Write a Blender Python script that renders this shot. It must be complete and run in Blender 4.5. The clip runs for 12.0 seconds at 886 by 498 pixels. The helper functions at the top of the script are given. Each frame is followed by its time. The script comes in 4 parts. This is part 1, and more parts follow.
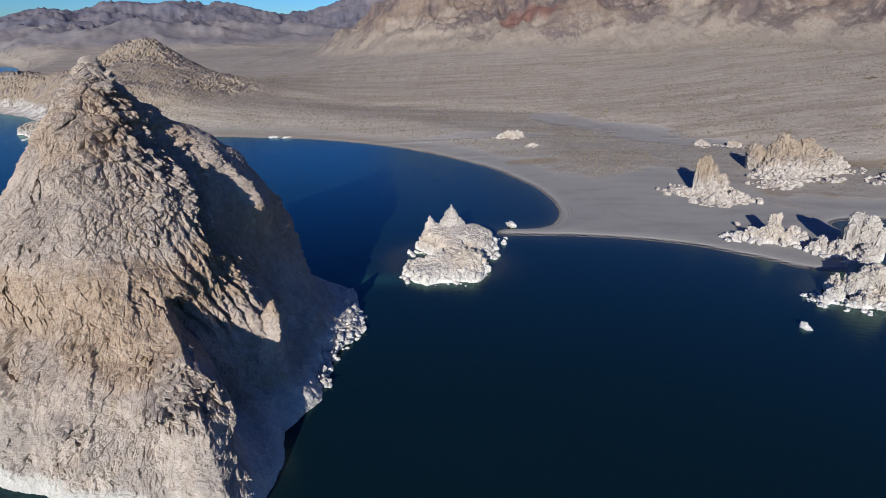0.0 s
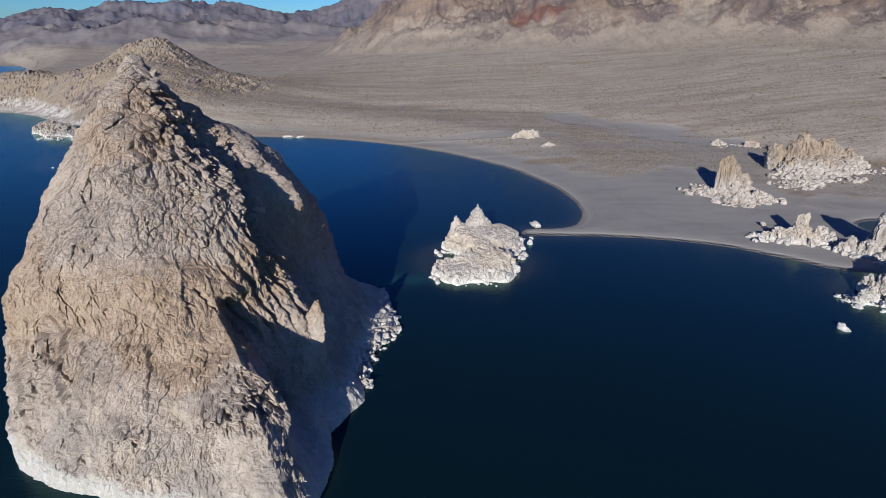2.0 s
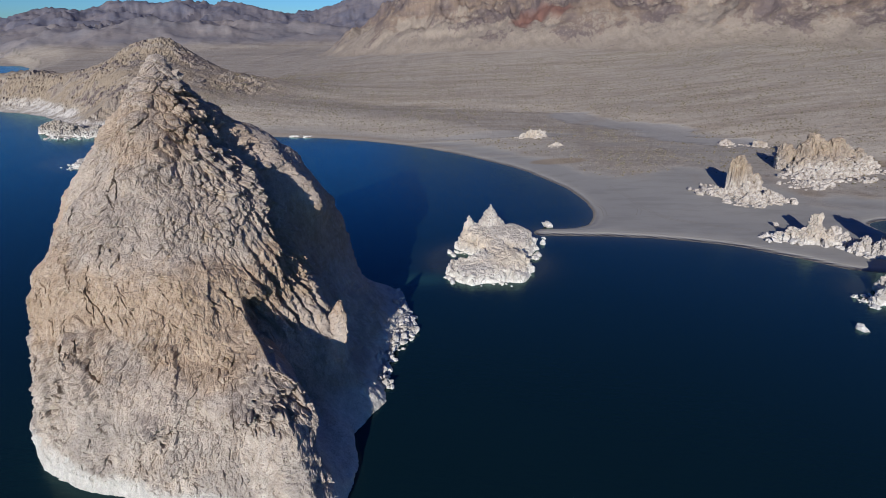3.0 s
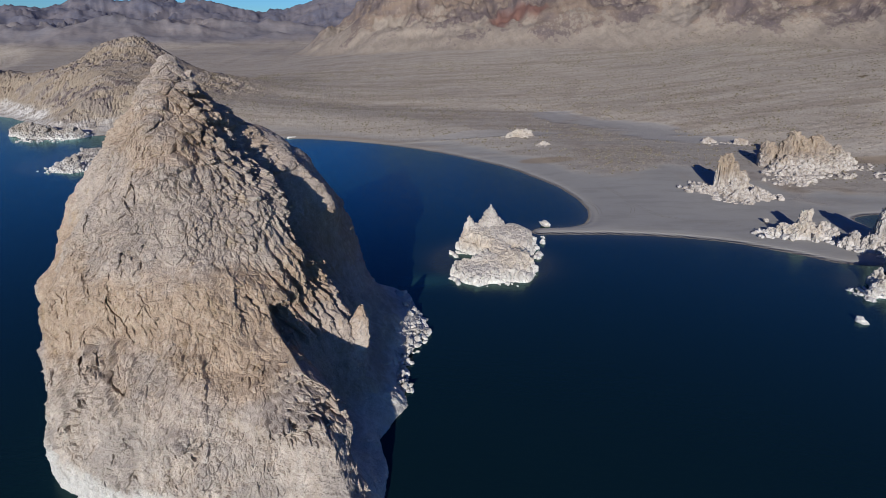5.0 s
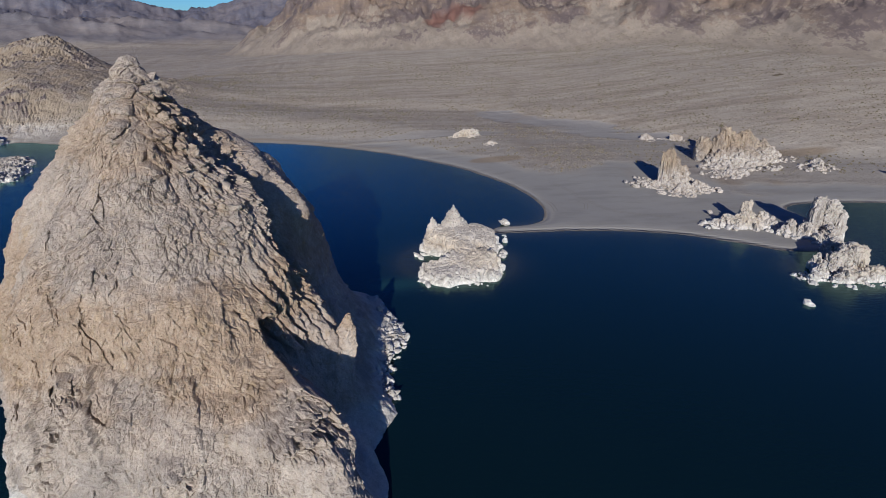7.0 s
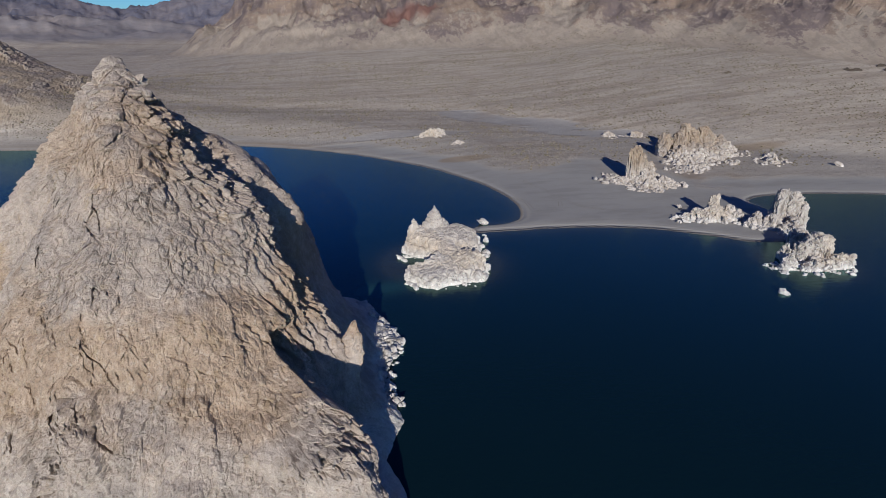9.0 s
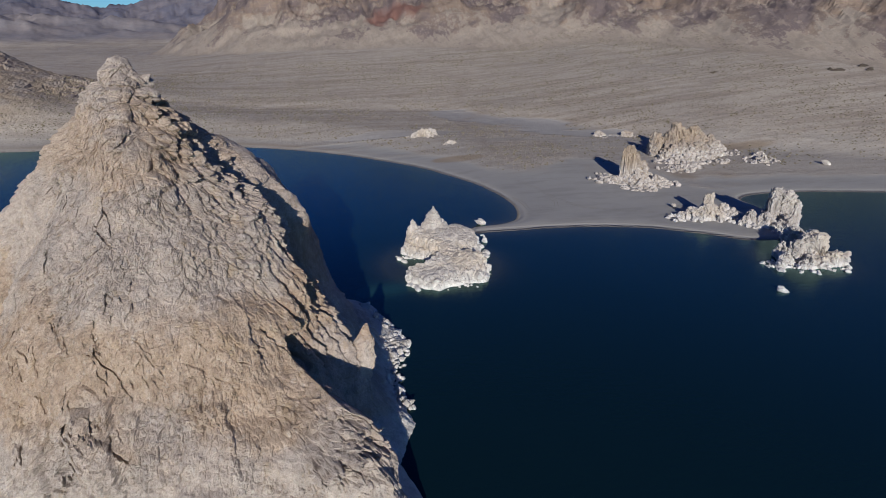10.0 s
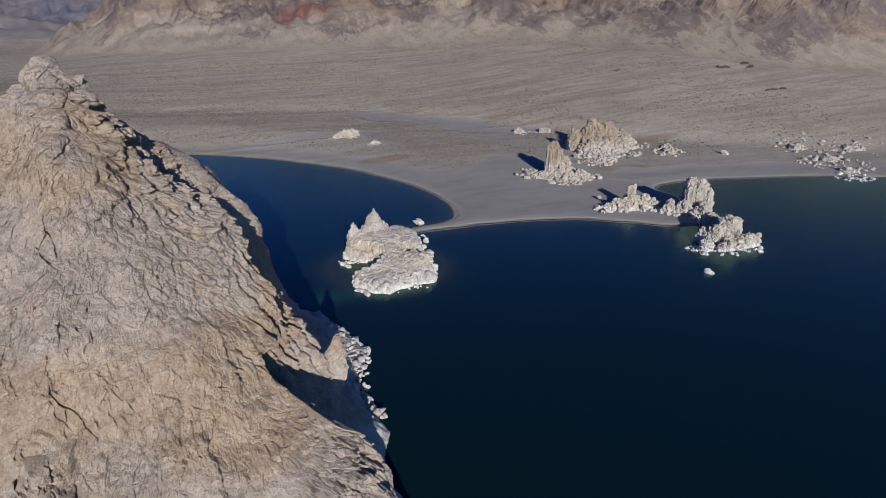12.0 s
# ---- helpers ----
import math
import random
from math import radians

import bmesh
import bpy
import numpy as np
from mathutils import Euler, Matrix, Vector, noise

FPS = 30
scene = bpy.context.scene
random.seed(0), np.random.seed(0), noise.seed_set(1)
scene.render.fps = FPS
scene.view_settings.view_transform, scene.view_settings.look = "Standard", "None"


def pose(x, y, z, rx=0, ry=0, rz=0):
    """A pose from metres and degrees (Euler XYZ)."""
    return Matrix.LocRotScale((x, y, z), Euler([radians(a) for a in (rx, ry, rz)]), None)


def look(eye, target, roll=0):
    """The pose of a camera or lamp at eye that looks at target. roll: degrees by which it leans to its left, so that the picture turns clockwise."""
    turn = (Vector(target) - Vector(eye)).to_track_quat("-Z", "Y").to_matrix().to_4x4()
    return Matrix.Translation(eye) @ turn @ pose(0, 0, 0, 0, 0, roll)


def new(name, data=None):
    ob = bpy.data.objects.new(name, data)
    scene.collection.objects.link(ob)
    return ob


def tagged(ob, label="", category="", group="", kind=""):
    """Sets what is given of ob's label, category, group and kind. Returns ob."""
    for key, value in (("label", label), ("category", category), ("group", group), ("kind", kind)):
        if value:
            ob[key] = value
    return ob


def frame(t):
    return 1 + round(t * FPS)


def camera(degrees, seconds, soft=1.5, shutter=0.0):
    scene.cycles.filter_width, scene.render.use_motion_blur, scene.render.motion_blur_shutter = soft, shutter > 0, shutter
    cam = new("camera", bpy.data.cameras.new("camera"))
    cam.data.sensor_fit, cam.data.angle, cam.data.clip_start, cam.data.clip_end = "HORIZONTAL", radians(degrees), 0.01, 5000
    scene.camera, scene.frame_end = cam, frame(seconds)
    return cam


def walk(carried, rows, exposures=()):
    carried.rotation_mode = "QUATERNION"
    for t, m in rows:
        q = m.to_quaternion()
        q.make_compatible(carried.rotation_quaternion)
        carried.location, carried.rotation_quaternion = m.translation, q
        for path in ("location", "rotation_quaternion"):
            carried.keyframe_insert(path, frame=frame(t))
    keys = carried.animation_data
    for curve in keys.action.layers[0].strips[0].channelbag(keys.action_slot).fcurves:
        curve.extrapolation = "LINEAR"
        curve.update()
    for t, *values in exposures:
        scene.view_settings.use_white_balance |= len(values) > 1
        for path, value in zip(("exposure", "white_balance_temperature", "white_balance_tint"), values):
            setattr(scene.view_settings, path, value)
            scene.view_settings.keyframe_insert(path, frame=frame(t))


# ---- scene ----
cam = camera(76.8, 12.0, soft=0.45)
PATH = [
    (0, (1.16, 2.227, 89.832), (1.034, 4.089, 89.115), 0.2),
    (0.5, (-1.635, 2.255, 89.754), (-1.764, 4.118, 89.036), 0.1),
    (1, (-4.25, 2.217, 89.812), (-4.381, 4.079, 89.093), 0.2),
    (1.5, (-6.935, 2.24, 89.807), (-7.068, 4.102, 89.088), 0.2),
    (2, (-9.665, 2.26, 89.721), (-9.799, 4.121, 89.002), 0.2),
    (2.5, (-12.532, 2.381, 89.549), (-12.668, 4.242, 88.83), 0.2),
    (3, (-15.235, 2.249, 89.529), (-15.371, 4.111, 88.81), 0.2),
    (5, (-26.925, 2.931, 89.721), (-26.971, 4.796, 89.0), 0.3),
    (5.5, (-29.871, 3.346, 89.738), (-29.861, 5.212, 89.017), 0.4),
    (6, (-32.723, 3.798, 89.76), (-32.662, 5.663, 89.04), 0.4),
    (6.5, (-35.652, 4.375, 89.767), (-35.537, 6.237, 89.048), 0.4),
    (7, (-38.617, 5.17, 89.708), (-38.441, 7.028, 88.989), 0.5),
    (9, (-49.937, 8.803, 89.689), (-49.605, 10.639, 88.969), 0.5),
    (9.5, (-52.796, 9.931, 89.64), (-52.444, 11.764, 88.919), 0.5),
    (10, (-55.708, 11.119, 89.567), (-55.325, 12.945, 88.847), 0.6),
    (10.5, (-58.461, 12.299, 89.602), (-58.026, 14.113, 88.882), 0.7),
    (11, (-61.263, 13.511, 89.461), (-60.75, 15.306, 88.741), 0.7),
    (11.5, (-64.074, 15.082, 89.306), (-63.469, 16.847, 88.587), 0.8),
    (12, (-66.783, 16.61, 89.143), (-66.11, 18.351, 88.425), 0.8),
]
walk(cam, [(t, look(eye, target, roll)) for t, eye, target, roll in PATH], [(0, 0.33), (3, 0.2), (6, 0.1), (9, 0.06), (12, 0.02)])

# ---- light: a low sun behind the camera, clear sky ----
SUN_TO = Vector((-0.13, -1.0, 0.0)).normalized()
SUN_EL = radians(18.5)
world = bpy.data.worlds.new("sky")
scene.world = world
world.use_nodes = True
wn = world.node_tree.nodes
sky = wn.new("ShaderNodeTexSky")
sky.sky_type, sky.sun_disc = "NISHITA", False
sky.sun_elevation, sky.sun_rotation = SUN_EL, math.atan2(SUN_TO.x, SUN_TO.y)
sky.altitude, sky.air_density, sky.dust_density, sky.ozone_density = 1200, 1.0, 0.4, 1.5
wn["Background"].inputs["Strength"].default_value = 0.055
vivid = wn.new("ShaderNodeHueSaturation")
vivid.inputs["Saturation"].default_value = 1.1
# a clear high-desert sky: bright at the horizon, deep towards the zenith
scaled = wn.new("ShaderNodeMix")
scaled.data_type, scaled.blend_type = "RGBA", "MULTIPLY"
scaled.inputs[0].default_value, scaled.inputs[7].default_value = 1.0, (0.125, 0.125, 0.125, 1)
deepen = wn.new("ShaderNodeGamma")
deepen.inputs["Gamma"].default_value = 1.45
world.node_tree.links.new(sky.outputs[0], scaled.inputs[6])
world.node_tree.links.new(scaled.outputs[2], deepen.inputs["Color"])
world.node_tree.links.new(deepen.outputs[0], vivid.inputs["Color"])
tint = wn.new("ShaderNodeMix")
tint.data_type, tint.blend_type = "RGBA", "MULTIPLY"
tint.inputs[0].default_value = 1.0
tint.inputs[7].default_value = (3.5, 6.9, 13.6, 1)
world.node_tree.links.new(vivid.outputs[0], tint.inputs[6])
world.node_tree.links.new(tint.outputs[2], wn["Background"].inputs["Color"])
sun_data = bpy.data.lights.new("sun", "SUN")
sun_data.energy, sun_data.angle, sun_data.color = 4.3, radians(0.5), (1.0, 0.952, 0.888)
sun = new("sun", sun_data)
sun.matrix_world = look((0, 0, 400), Vector((0, 0, 400)) - (SUN_TO * math.cos(SUN_EL) + Vector((0, 0, math.sin(SUN_EL)))))


# ---- noise on arrays ----
def hashed(ix, iy, iz, seed):
    u = np.uint32
    h = ix.astype(u) * u(374761393) + iy.astype(u) * u(668265263) + iz.astype(u) * u(2147483647) + u((seed * 1274126177) & 0xFFFFFFFF)
    h = (h ^ (h >> u(13))) * u(1274126177)
    h = (h ^ (h >> u(16))) * u(2246822519)
    return h ^ (h >> u(15))


def vnoise(p, seed=0):
    """Smooth noise from -1 to 1 at the points p (n, 3)."""
    i = np.floor(p).astype(np.int32)
    f = (p - i).astype(np.float32)
    w = f * f * f * (f * (f * 6 - 15) + 10)
    out = np.zeros(len(p))
    for dx in (0, 1):
        for dy in (0, 1):
            for dz in (0, 1):
                v = hashed(i[:, 0] + dx, i[:, 1] + dy, i[:, 2] + dz, seed) / 2147483647.5 - 1
                out += v * (w[:, 0] if dx else 1 - w[:, 0]) * (w[:, 1] if dy else 1 - w[:, 1]) * (w[:, 2] if dz else 1 - w[:, 2])
    return out


def fbm(p, size, octaves=4, seed=0, gain=0.5, ridged=False):
    out, amp, total = np.zeros(len(p)), 1.0, 0.0
    q = p / np.asarray(size, float)
    for k in range(octaves):
        v = vnoise(q + 17.3 * k, seed + k)
        out += amp * (1 - 2 * np.abs(v) if ridged else v)
        total += amp
        amp *= gain
        q = q * 2.03
    return out / total


def crags(p, size, seed=0):
    """Broken rock: every scattered cell is a tilted facet. Returns the facets' height, the distance from the nearest joint and a random number a cell."""
    q = (p / np.asarray(size, float)).astype(np.float32)
    i = np.floor(q - 0.5).astype(np.int32)
    n = len(p)
    d1, d2, pick, face = np.full(n, 9, np.float32), np.full(n, 9, np.float32), np.zeros(n, np.float32), np.zeros(n, np.float32)
    for dx in (0, 1):
        for dy in (0, 1):
            for dz in (0, 1):
                c = i + np.array((dx, dy, dz), np.int32)
                h = hashed(c[:, 0], c[:, 1], c[:, 2], seed)
                a = [((h >> np.uint32(k)) & np.uint32(255)).astype(np.float32) / 255 for k in (0, 8, 16, 24)]
                off = [q[:, k] - c[:, k] - (0.1 + 0.8 * a[k]) for k in range(3)]
                d = off[0] ** 2 + off[1] ** 2 + off[2] ** 2
                tilt = off[0] * (2 * a[1] - 1) + off[1] * (2 * a[2] - 1) + off[2] * (2 * a[3] - 1)
                near = d < d1
                d2 = np.where(near, d1, np.minimum(d2, d))
                pick, face, d1 = np.where(near, a[3], pick), np.where(near, tilt, face), np.where(near, d, d1)
    return face + 0.6 * (pick - 0.5), np.sqrt(d2) - np.sqrt(d1), pick


def smooth(a, b, x):
    t = np.clip((x - a) / (b - a), 0, 1)
    return t * t * (3 - 2 * t)


def spline(points, steps=5):
    p = np.array(points, float)
    q = np.vstack([2 * p[0] - p[1], p, 2 * p[-1] - p[-2]])
    out = []
    for k in range(1, len(q) - 2):
        for t in np.arange(steps) / steps:
            a, b, c, d = q[k - 1:k + 3]
            out.append(0.5 * (2 * b + (c - a) * t + (2 * a - 5 * b + 4 * c - d) * t * t + (3 * b - a - 3 * c + d) * t ** 3))
    return np.array(out + [p[-1]])


def line_distance(xy, line):
    best = np.full(len(xy), 1e9)
    for a, b in zip(line[:-1], line[1:]):
        ab = b - a
        t = np.clip(((xy - a) @ ab) / (ab @ ab), 0, 1)
        best = np.minimum(best, np.hypot(xy[:, 0] - a[0] - t * ab[0], xy[:, 1] - a[1] - t * ab[1]))
    return best


def inside(xy, poly):
    odd = np.zeros(len(xy), bool)
    for (x0, y0), (x1, y1) in zip(poly, np.roll(poly, -1, 0)):
        if y0 != y1:
            odd ^= ((y0 > xy[:, 1]) != (y1 > xy[:, 1])) & (xy[:, 0] < (x1 - x0) * (xy[:, 1] - y0) / (y1 - y0) + x0)
    return odd


def signed(xy, line, corners, reach=2600):
    """Metres inside (plus) or outside (minus) the area between an open line and the far corners that close it."""
    near = (xy[:, 0] ** 2 + xy[:, 1] ** 2) < reach ** 2
    d = np.full(len(xy), 900.0)
    d[near] = line_distance(xy[near], line)
    return np.where(inside(xy, np.vstack([line[::3], corners])) if len(line) > 400 else inside(xy, np.vstack([line, corners])), d, -d)


# ---- meshes ----
def mesh_object(name, verts, faces, material, attributes=(), even=True):
    me = bpy.data.meshes.new(name)
    verts, faces = np.asarray(verts, np.float32), np.asarray(faces, np.int32)
    me.vertices.add(len(verts))
    me.vertices.foreach_set("co", verts.ravel())
    n = faces.shape[1]
    me.loops.add(faces.size)
    me.loops.foreach_set("vertex_index", faces.ravel())
    me.polygons.add(len(faces))
    me.polygons.foreach_set("loop_start", np.arange(len(faces), dtype=np.int32) * n)
    me.polygons.foreach_set("use_smooth", np.full(len(faces), even))
    me.update(calc_edges=True)
    for key, rgb in attributes:
        a = me.attributes.new(key, "FLOAT_COLOR", "POINT")
        a.data.foreach_set("color", np.concatenate([rgb, np.ones((len(verts), 1))], 1).astype(np.float32).ravel())
    me.materials.append(material)
    return new(name, me)


def grid_faces(rows, columns, closed=False, start=0):
    i, j = np.meshgrid(np.arange(rows - 1), np.arange(columns if closed else columns - 1), indexing="ij")
    k = (j + 1) % columns
    return start + np.stack([i * columns + j, i * columns + k, (i + 1) * columns + k, (i + 1) * columns + j], -1).reshape(-1, 4)


# ---- materials ----
def material(name, rough=0.9, spec=0.2):
    m = bpy.data.materials.new(name)
    m.use_nodes = True
    b = m.node_tree.nodes["Principled BSDF"]
    b.inputs["Roughness"].default_value = rough
    b.inputs["Specular IOR Level"].default_value = spec
    return m, m.node_tree.nodes, m.node_tree.links, b


def add(nodes, kind, **values):
    n = nodes.new("ShaderNode" + kind)
    for key, value in values.items():
        n.inputs[key].default_value = value
    return n


def noise_node(nodes, links, vector, size, detail=6, rough=0.6, stretch=None):
    if stretch:
        mp = nodes.new("ShaderNodeMapping")
        mp.inputs["Scale"].default_value = stretch
        links.new(vector, mp.inputs["Vector"])
        vector = mp.outputs[0]
    n = add(nodes, "TexNoise", Scale=1 / size, Detail=detail, Roughness=rough)
    links.new(vector, n.inputs["Vector"])
    return n.outputs["Fac"]


def ramp(nodes, links, fac, low, high):
    n = nodes.new("ShaderNodeMapRange")
    n.interpolation_type = "SMOOTHSTEP"
    n.inputs["From Min"].default_value, n.inputs["From Max"].default_value = low, high
    links.new(fac, n.inputs["Value"])
    return n.outputs[0]


def blend(nodes, links, fac, a, b, mode="MIX"):
    n = nodes.new("ShaderNodeMix")
    n.data_type, n.blend_type = "RGBA", mode
    for socket, value in ((n.inputs[0], fac), (n.inputs[6], a), (n.inputs[7], b)):
        if isinstance(value, (tuple, float, int)):
            socket.default_value = (*value, 1) if isinstance(value, tuple) else value
        else:
            links.new(value, socket)
    return n.outputs[2]


def calc(nodes, links, op, a, b=0.0):
    n = nodes.new("ShaderNodeMath")
    n.operation = op
    for socket, value in zip(n.inputs, (a, b)):
        if isinstance(value, (float, int)):
            socket.default_value = value
        else:
            links.new(value, socket)
    return n.outputs[0]


def bump(nodes, links, bsdf, height, strength, distance):
    n = add(nodes, "Bump", Strength=strength, Distance=distance)
    links.new(height, n.inputs["Height"])
    links.new(n.outputs[0], bsdf.inputs["Normal"])


def rock_material(name, main, second, pale, band, foot=3.0, grain=1.0):
    """Tufa: two tones in patches, worn pits, a bleached zone up to the height band over the lake, and a white crust at its foot."""
    m, nodes, links, b = material(name)
    pos = nodes.new("ShaderNodeNewGeometry").outputs["Position"]
    z = nodes.new("ShaderNodeSeparateXYZ")
    links.new(pos, z.inputs[0])
    big = noise_node(nodes, links, pos, 14 * grain, 5, 0.6)
    wide = noise_node(nodes, links, pos, 34 * grain, 4, 0.6, (1, 1, 0.7))
    mid = noise_node(nodes, links, pos, 2.5 * grain, 8, 0.68, (1, 1, 0.5))
    fine = noise_node(nodes, links, pos, 0.45 * grain, 6, 0.7)
    colour = blend(nodes, links, ramp(nodes, links, big, 0.42, 0.6), main, second)
    warm = tuple(v * k for v, k in zip(main, (1.0, 0.94, 0.85)))
    colour = blend(nodes, links, calc(nodes, links, "MULTIPLY", ramp(nodes, links, wide, 0.48, 0.62), 0.8), colour, warm)
    level = calc(nodes, links, "ADD", z.outputs["Z"], calc(nodes, links, "MULTIPLY", calc(nodes, links, "SUBTRACT", big, 0.5), -band * 1.6))
    colour = blend(nodes, links, calc(nodes, links, "MULTIPLY", ramp(nodes, links, level, band * 1.2, band * 0.5), ramp(nodes, links, mid, 0.25, 0.55)), colour, pale)
    crust = calc(nodes, links, "ADD", z.outputs["Z"], calc(nodes, links, "MULTIPLY", calc(nodes, links, "SUBTRACT", mid, 0.5), -foot * 1.5))
    colour = blend(nodes, links, ramp(nodes, links, crust, foot * 1.1, foot * 0.8), colour, (0.62, 0.595, 0.56))
    shade = calc(nodes, links, "ADD", calc(nodes, links, "MULTIPLY", mid, 1.45), calc(nodes, links, "MULTIPLY", fine, 1.15))
    tone = nodes.new("ShaderNodeCombineColor")
    for socket in tone.inputs:
        links.new(calc(nodes, links, "ADD", shade, -0.32), socket)
    colour = blend(nodes, links, 1.0, colour, tone.outputs[0], "MULTIPLY")
    links.new(colour, b.inputs["Base Color"])
    bump(nodes, links, b, calc(nodes, links, "ADD", mid, calc(nodes, links, "MULTIPLY", fine, 0.5)), 1.0, 0.45 * grain)
    return m


ROCK_WHITE = rock_material("white_tufa", (0.49, 0.452, 0.415), (0.41, 0.372, 0.338), (0.53, 0.505, 0.475), 4, 1.2)
ROCK_GREY = rock_material("grey_tufa", (0.37, 0.335, 0.30), (0.31, 0.275, 0.24), (0.47, 0.445, 0.42), 5, 1.5)
ROCK_BROWN = rock_material("brown_tufa", (0.33, 0.275, 0.225), (0.26, 0.21, 0.17), (0.47, 0.43, 0.39), 14, 1.6)

def crackle(nodes, links, vector, size, thin):
    """0 in the joints of a broken crust, 1 on its plates."""
    v = nodes.new("ShaderNodeTexVoronoi")
    v.feature = "DISTANCE_TO_EDGE"
    v.inputs["Scale"].default_value = 1 / size
    links.new(vector, v.inputs["Vector"])
    return ramp(nodes, links, v.outputs["Distance"], 0.0, thin)


def pyramid_material():
    """The great rock: greyish pink above, ochre in the fluted middle and the neck, bleached and blotched below, white crust at the lake."""
    m, nodes, links, b = material("pyramid_tufa")
    pos = nodes.new("ShaderNodeNewGeometry").outputs["Position"]
    z = nodes.new("ShaderNodeSeparateXYZ")
    links.new(pos, z.inputs[0])
    wide = noise_node(nodes, links, pos, 22, 5, 0.62)
    big = noise_node(nodes, links, pos, 7, 5, 0.62, (1, 1, 0.6))
    mid = noise_node(nodes, links, pos, 1.7, 7, 0.66, (1, 1, 0.6))
    fine = noise_node(nodes, links, pos, 0.32, 5, 0.72)
    warp = nodes.new("ShaderNodeTexNoise")
    warp.inputs["Scale"].default_value, warp.inputs["Detail"].default_value = 0.5, 3
    links.new(pos, warp.inputs["Vector"])
    bent = nodes.new("ShaderNodeVectorMath")
    bent.operation = "MULTIPLY_ADD"
    links.new(warp.outputs["Color"], bent.inputs[0])
    bent.inputs[1].default_value = (3.5, 3.5, 3.5)
    links.new(pos, bent.inputs[2])
    plates = crackle(nodes, links, bent.outputs[0], 3.2, 0.03)
    where = ramp(nodes, links, big, 0.5, 0.6)
    level = calc(nodes, links, "ADD", z.outputs["Z"], calc(nodes, links, "MULTIPLY", calc(nodes, links, "SUBTRACT", wide, 0.5), 42.0))
    colour = blend(nodes, links, ramp(nodes, links, big, 0.4, 0.62), (0.425, 0.353, 0.297), (0.375, 0.318, 0.275))
    ochre = blend(nodes, links, ramp(nodes, links, mid, 0.35, 0.65), (0.368, 0.264, 0.182), (0.395, 0.30, 0.222))
    belt = calc(nodes, links, "MULTIPLY", ramp(nodes, links, level, 24, 31), ramp(nodes, links, level, 48, 41))
    neck = calc(nodes, links, "MULTIPLY", ramp(nodes, links, level, 62, 68), ramp(nodes, links, level, 77, 72))
    colour = blend(nodes, links, calc(nodes, links, "MULTIPLY", calc(nodes, links, "MAXIMUM", belt, calc(nodes, links, "MULTIPLY", neck, 0.7)), 0.85), colour, ochre)
    stain = noise_node(nodes, links, pos, 3.2, 6, 0.7, (1, 1, 0.3))
    colour = blend(nodes, links, calc(nodes, links, "MULTIPLY", ramp(nodes, links, stain, 0.56, 0.68), 0.5), colour, (0.36, 0.265, 0.16))
    worn = noise_node(nodes, links, pos, 1.1, 6, 0.72, (1, 1, 0.55))
    colour = blend(nodes, links, calc(nodes, links, "MULTIPLY", ramp(nodes, links, worn, 0.52, 0.66), 0.5), colour, (0.235, 0.19, 0.15))
    colour = blend(nodes, links, calc(nodes, links, "MULTIPLY", ramp(nodes, links, worn, 0.46, 0.34), 0.45), colour, (0.47, 0.415, 0.355))
    bleach = calc(nodes, links, "ADD", z.outputs["Z"], calc(nodes, links, "MULTIPLY", calc(nodes, links, "SUBTRACT", big, 0.5), 26.0))
    pale = blend(nodes, links, ramp(nodes, links, stain, 0.38, 0.6), (0.51, 0.448, 0.392), (0.415, 0.348, 0.292))
    colour = blend(nodes, links, calc(nodes, links, "MULTIPLY", ramp(nodes, links, bleach, 24, 14), 0.9), colour, pale)
    blotch = calc(nodes, links, "MULTIPLY", ramp(nodes, links, wide, 0.5, 0.57), ramp(nodes, links, z.outputs["Z"], 22, 16))
    colour = blend(nodes, links, calc(nodes, links, "MULTIPLY", blotch, ramp(nodes, links, mid, 0.3, 0.5)), colour, (0.34, 0.295, 0.26))
    crust = calc(nodes, links, "ADD", z.outputs["Z"], calc(nodes, links, "MULTIPLY", calc(nodes, links, "SUBTRACT", big, 0.5), -9.0))
    colour = blend(nodes, links, ramp(nodes, links, crust, 7.5, 4.0), colour, (0.52, 0.495, 0.46))
    joint = calc(nodes, links, "MAXIMUM", plates, calc(nodes, links, "SUBTRACT", 1.0, where))
    shade = calc(nodes, links, "ADD", calc(nodes, links, "MULTIPLY", mid, 0.95), calc(nodes, links, "MULTIPLY", fine, 1.2))
    tone = nodes.new("ShaderNodeCombineColor")
    for socket in tone.inputs:
        links.new(calc(nodes, links, "ADD", shade, 0.0), socket)
    colour = blend(nodes, links, 1.0, colour, tone.outputs[0], "MULTIPLY")
    links.new(colour, b.inputs["Base Color"])
    height = calc(nodes, links, "ADD", mid, calc(nodes, links, "MULTIPLY", fine, 0.6))
    height = calc(nodes, links, "ADD", height, calc(nodes, links, "MULTIPLY", joint, 0.4))
    bump(nodes, links, b, height, 1.0, 0.55)
    return m


ROCK_PYRAMID = pyramid_material()

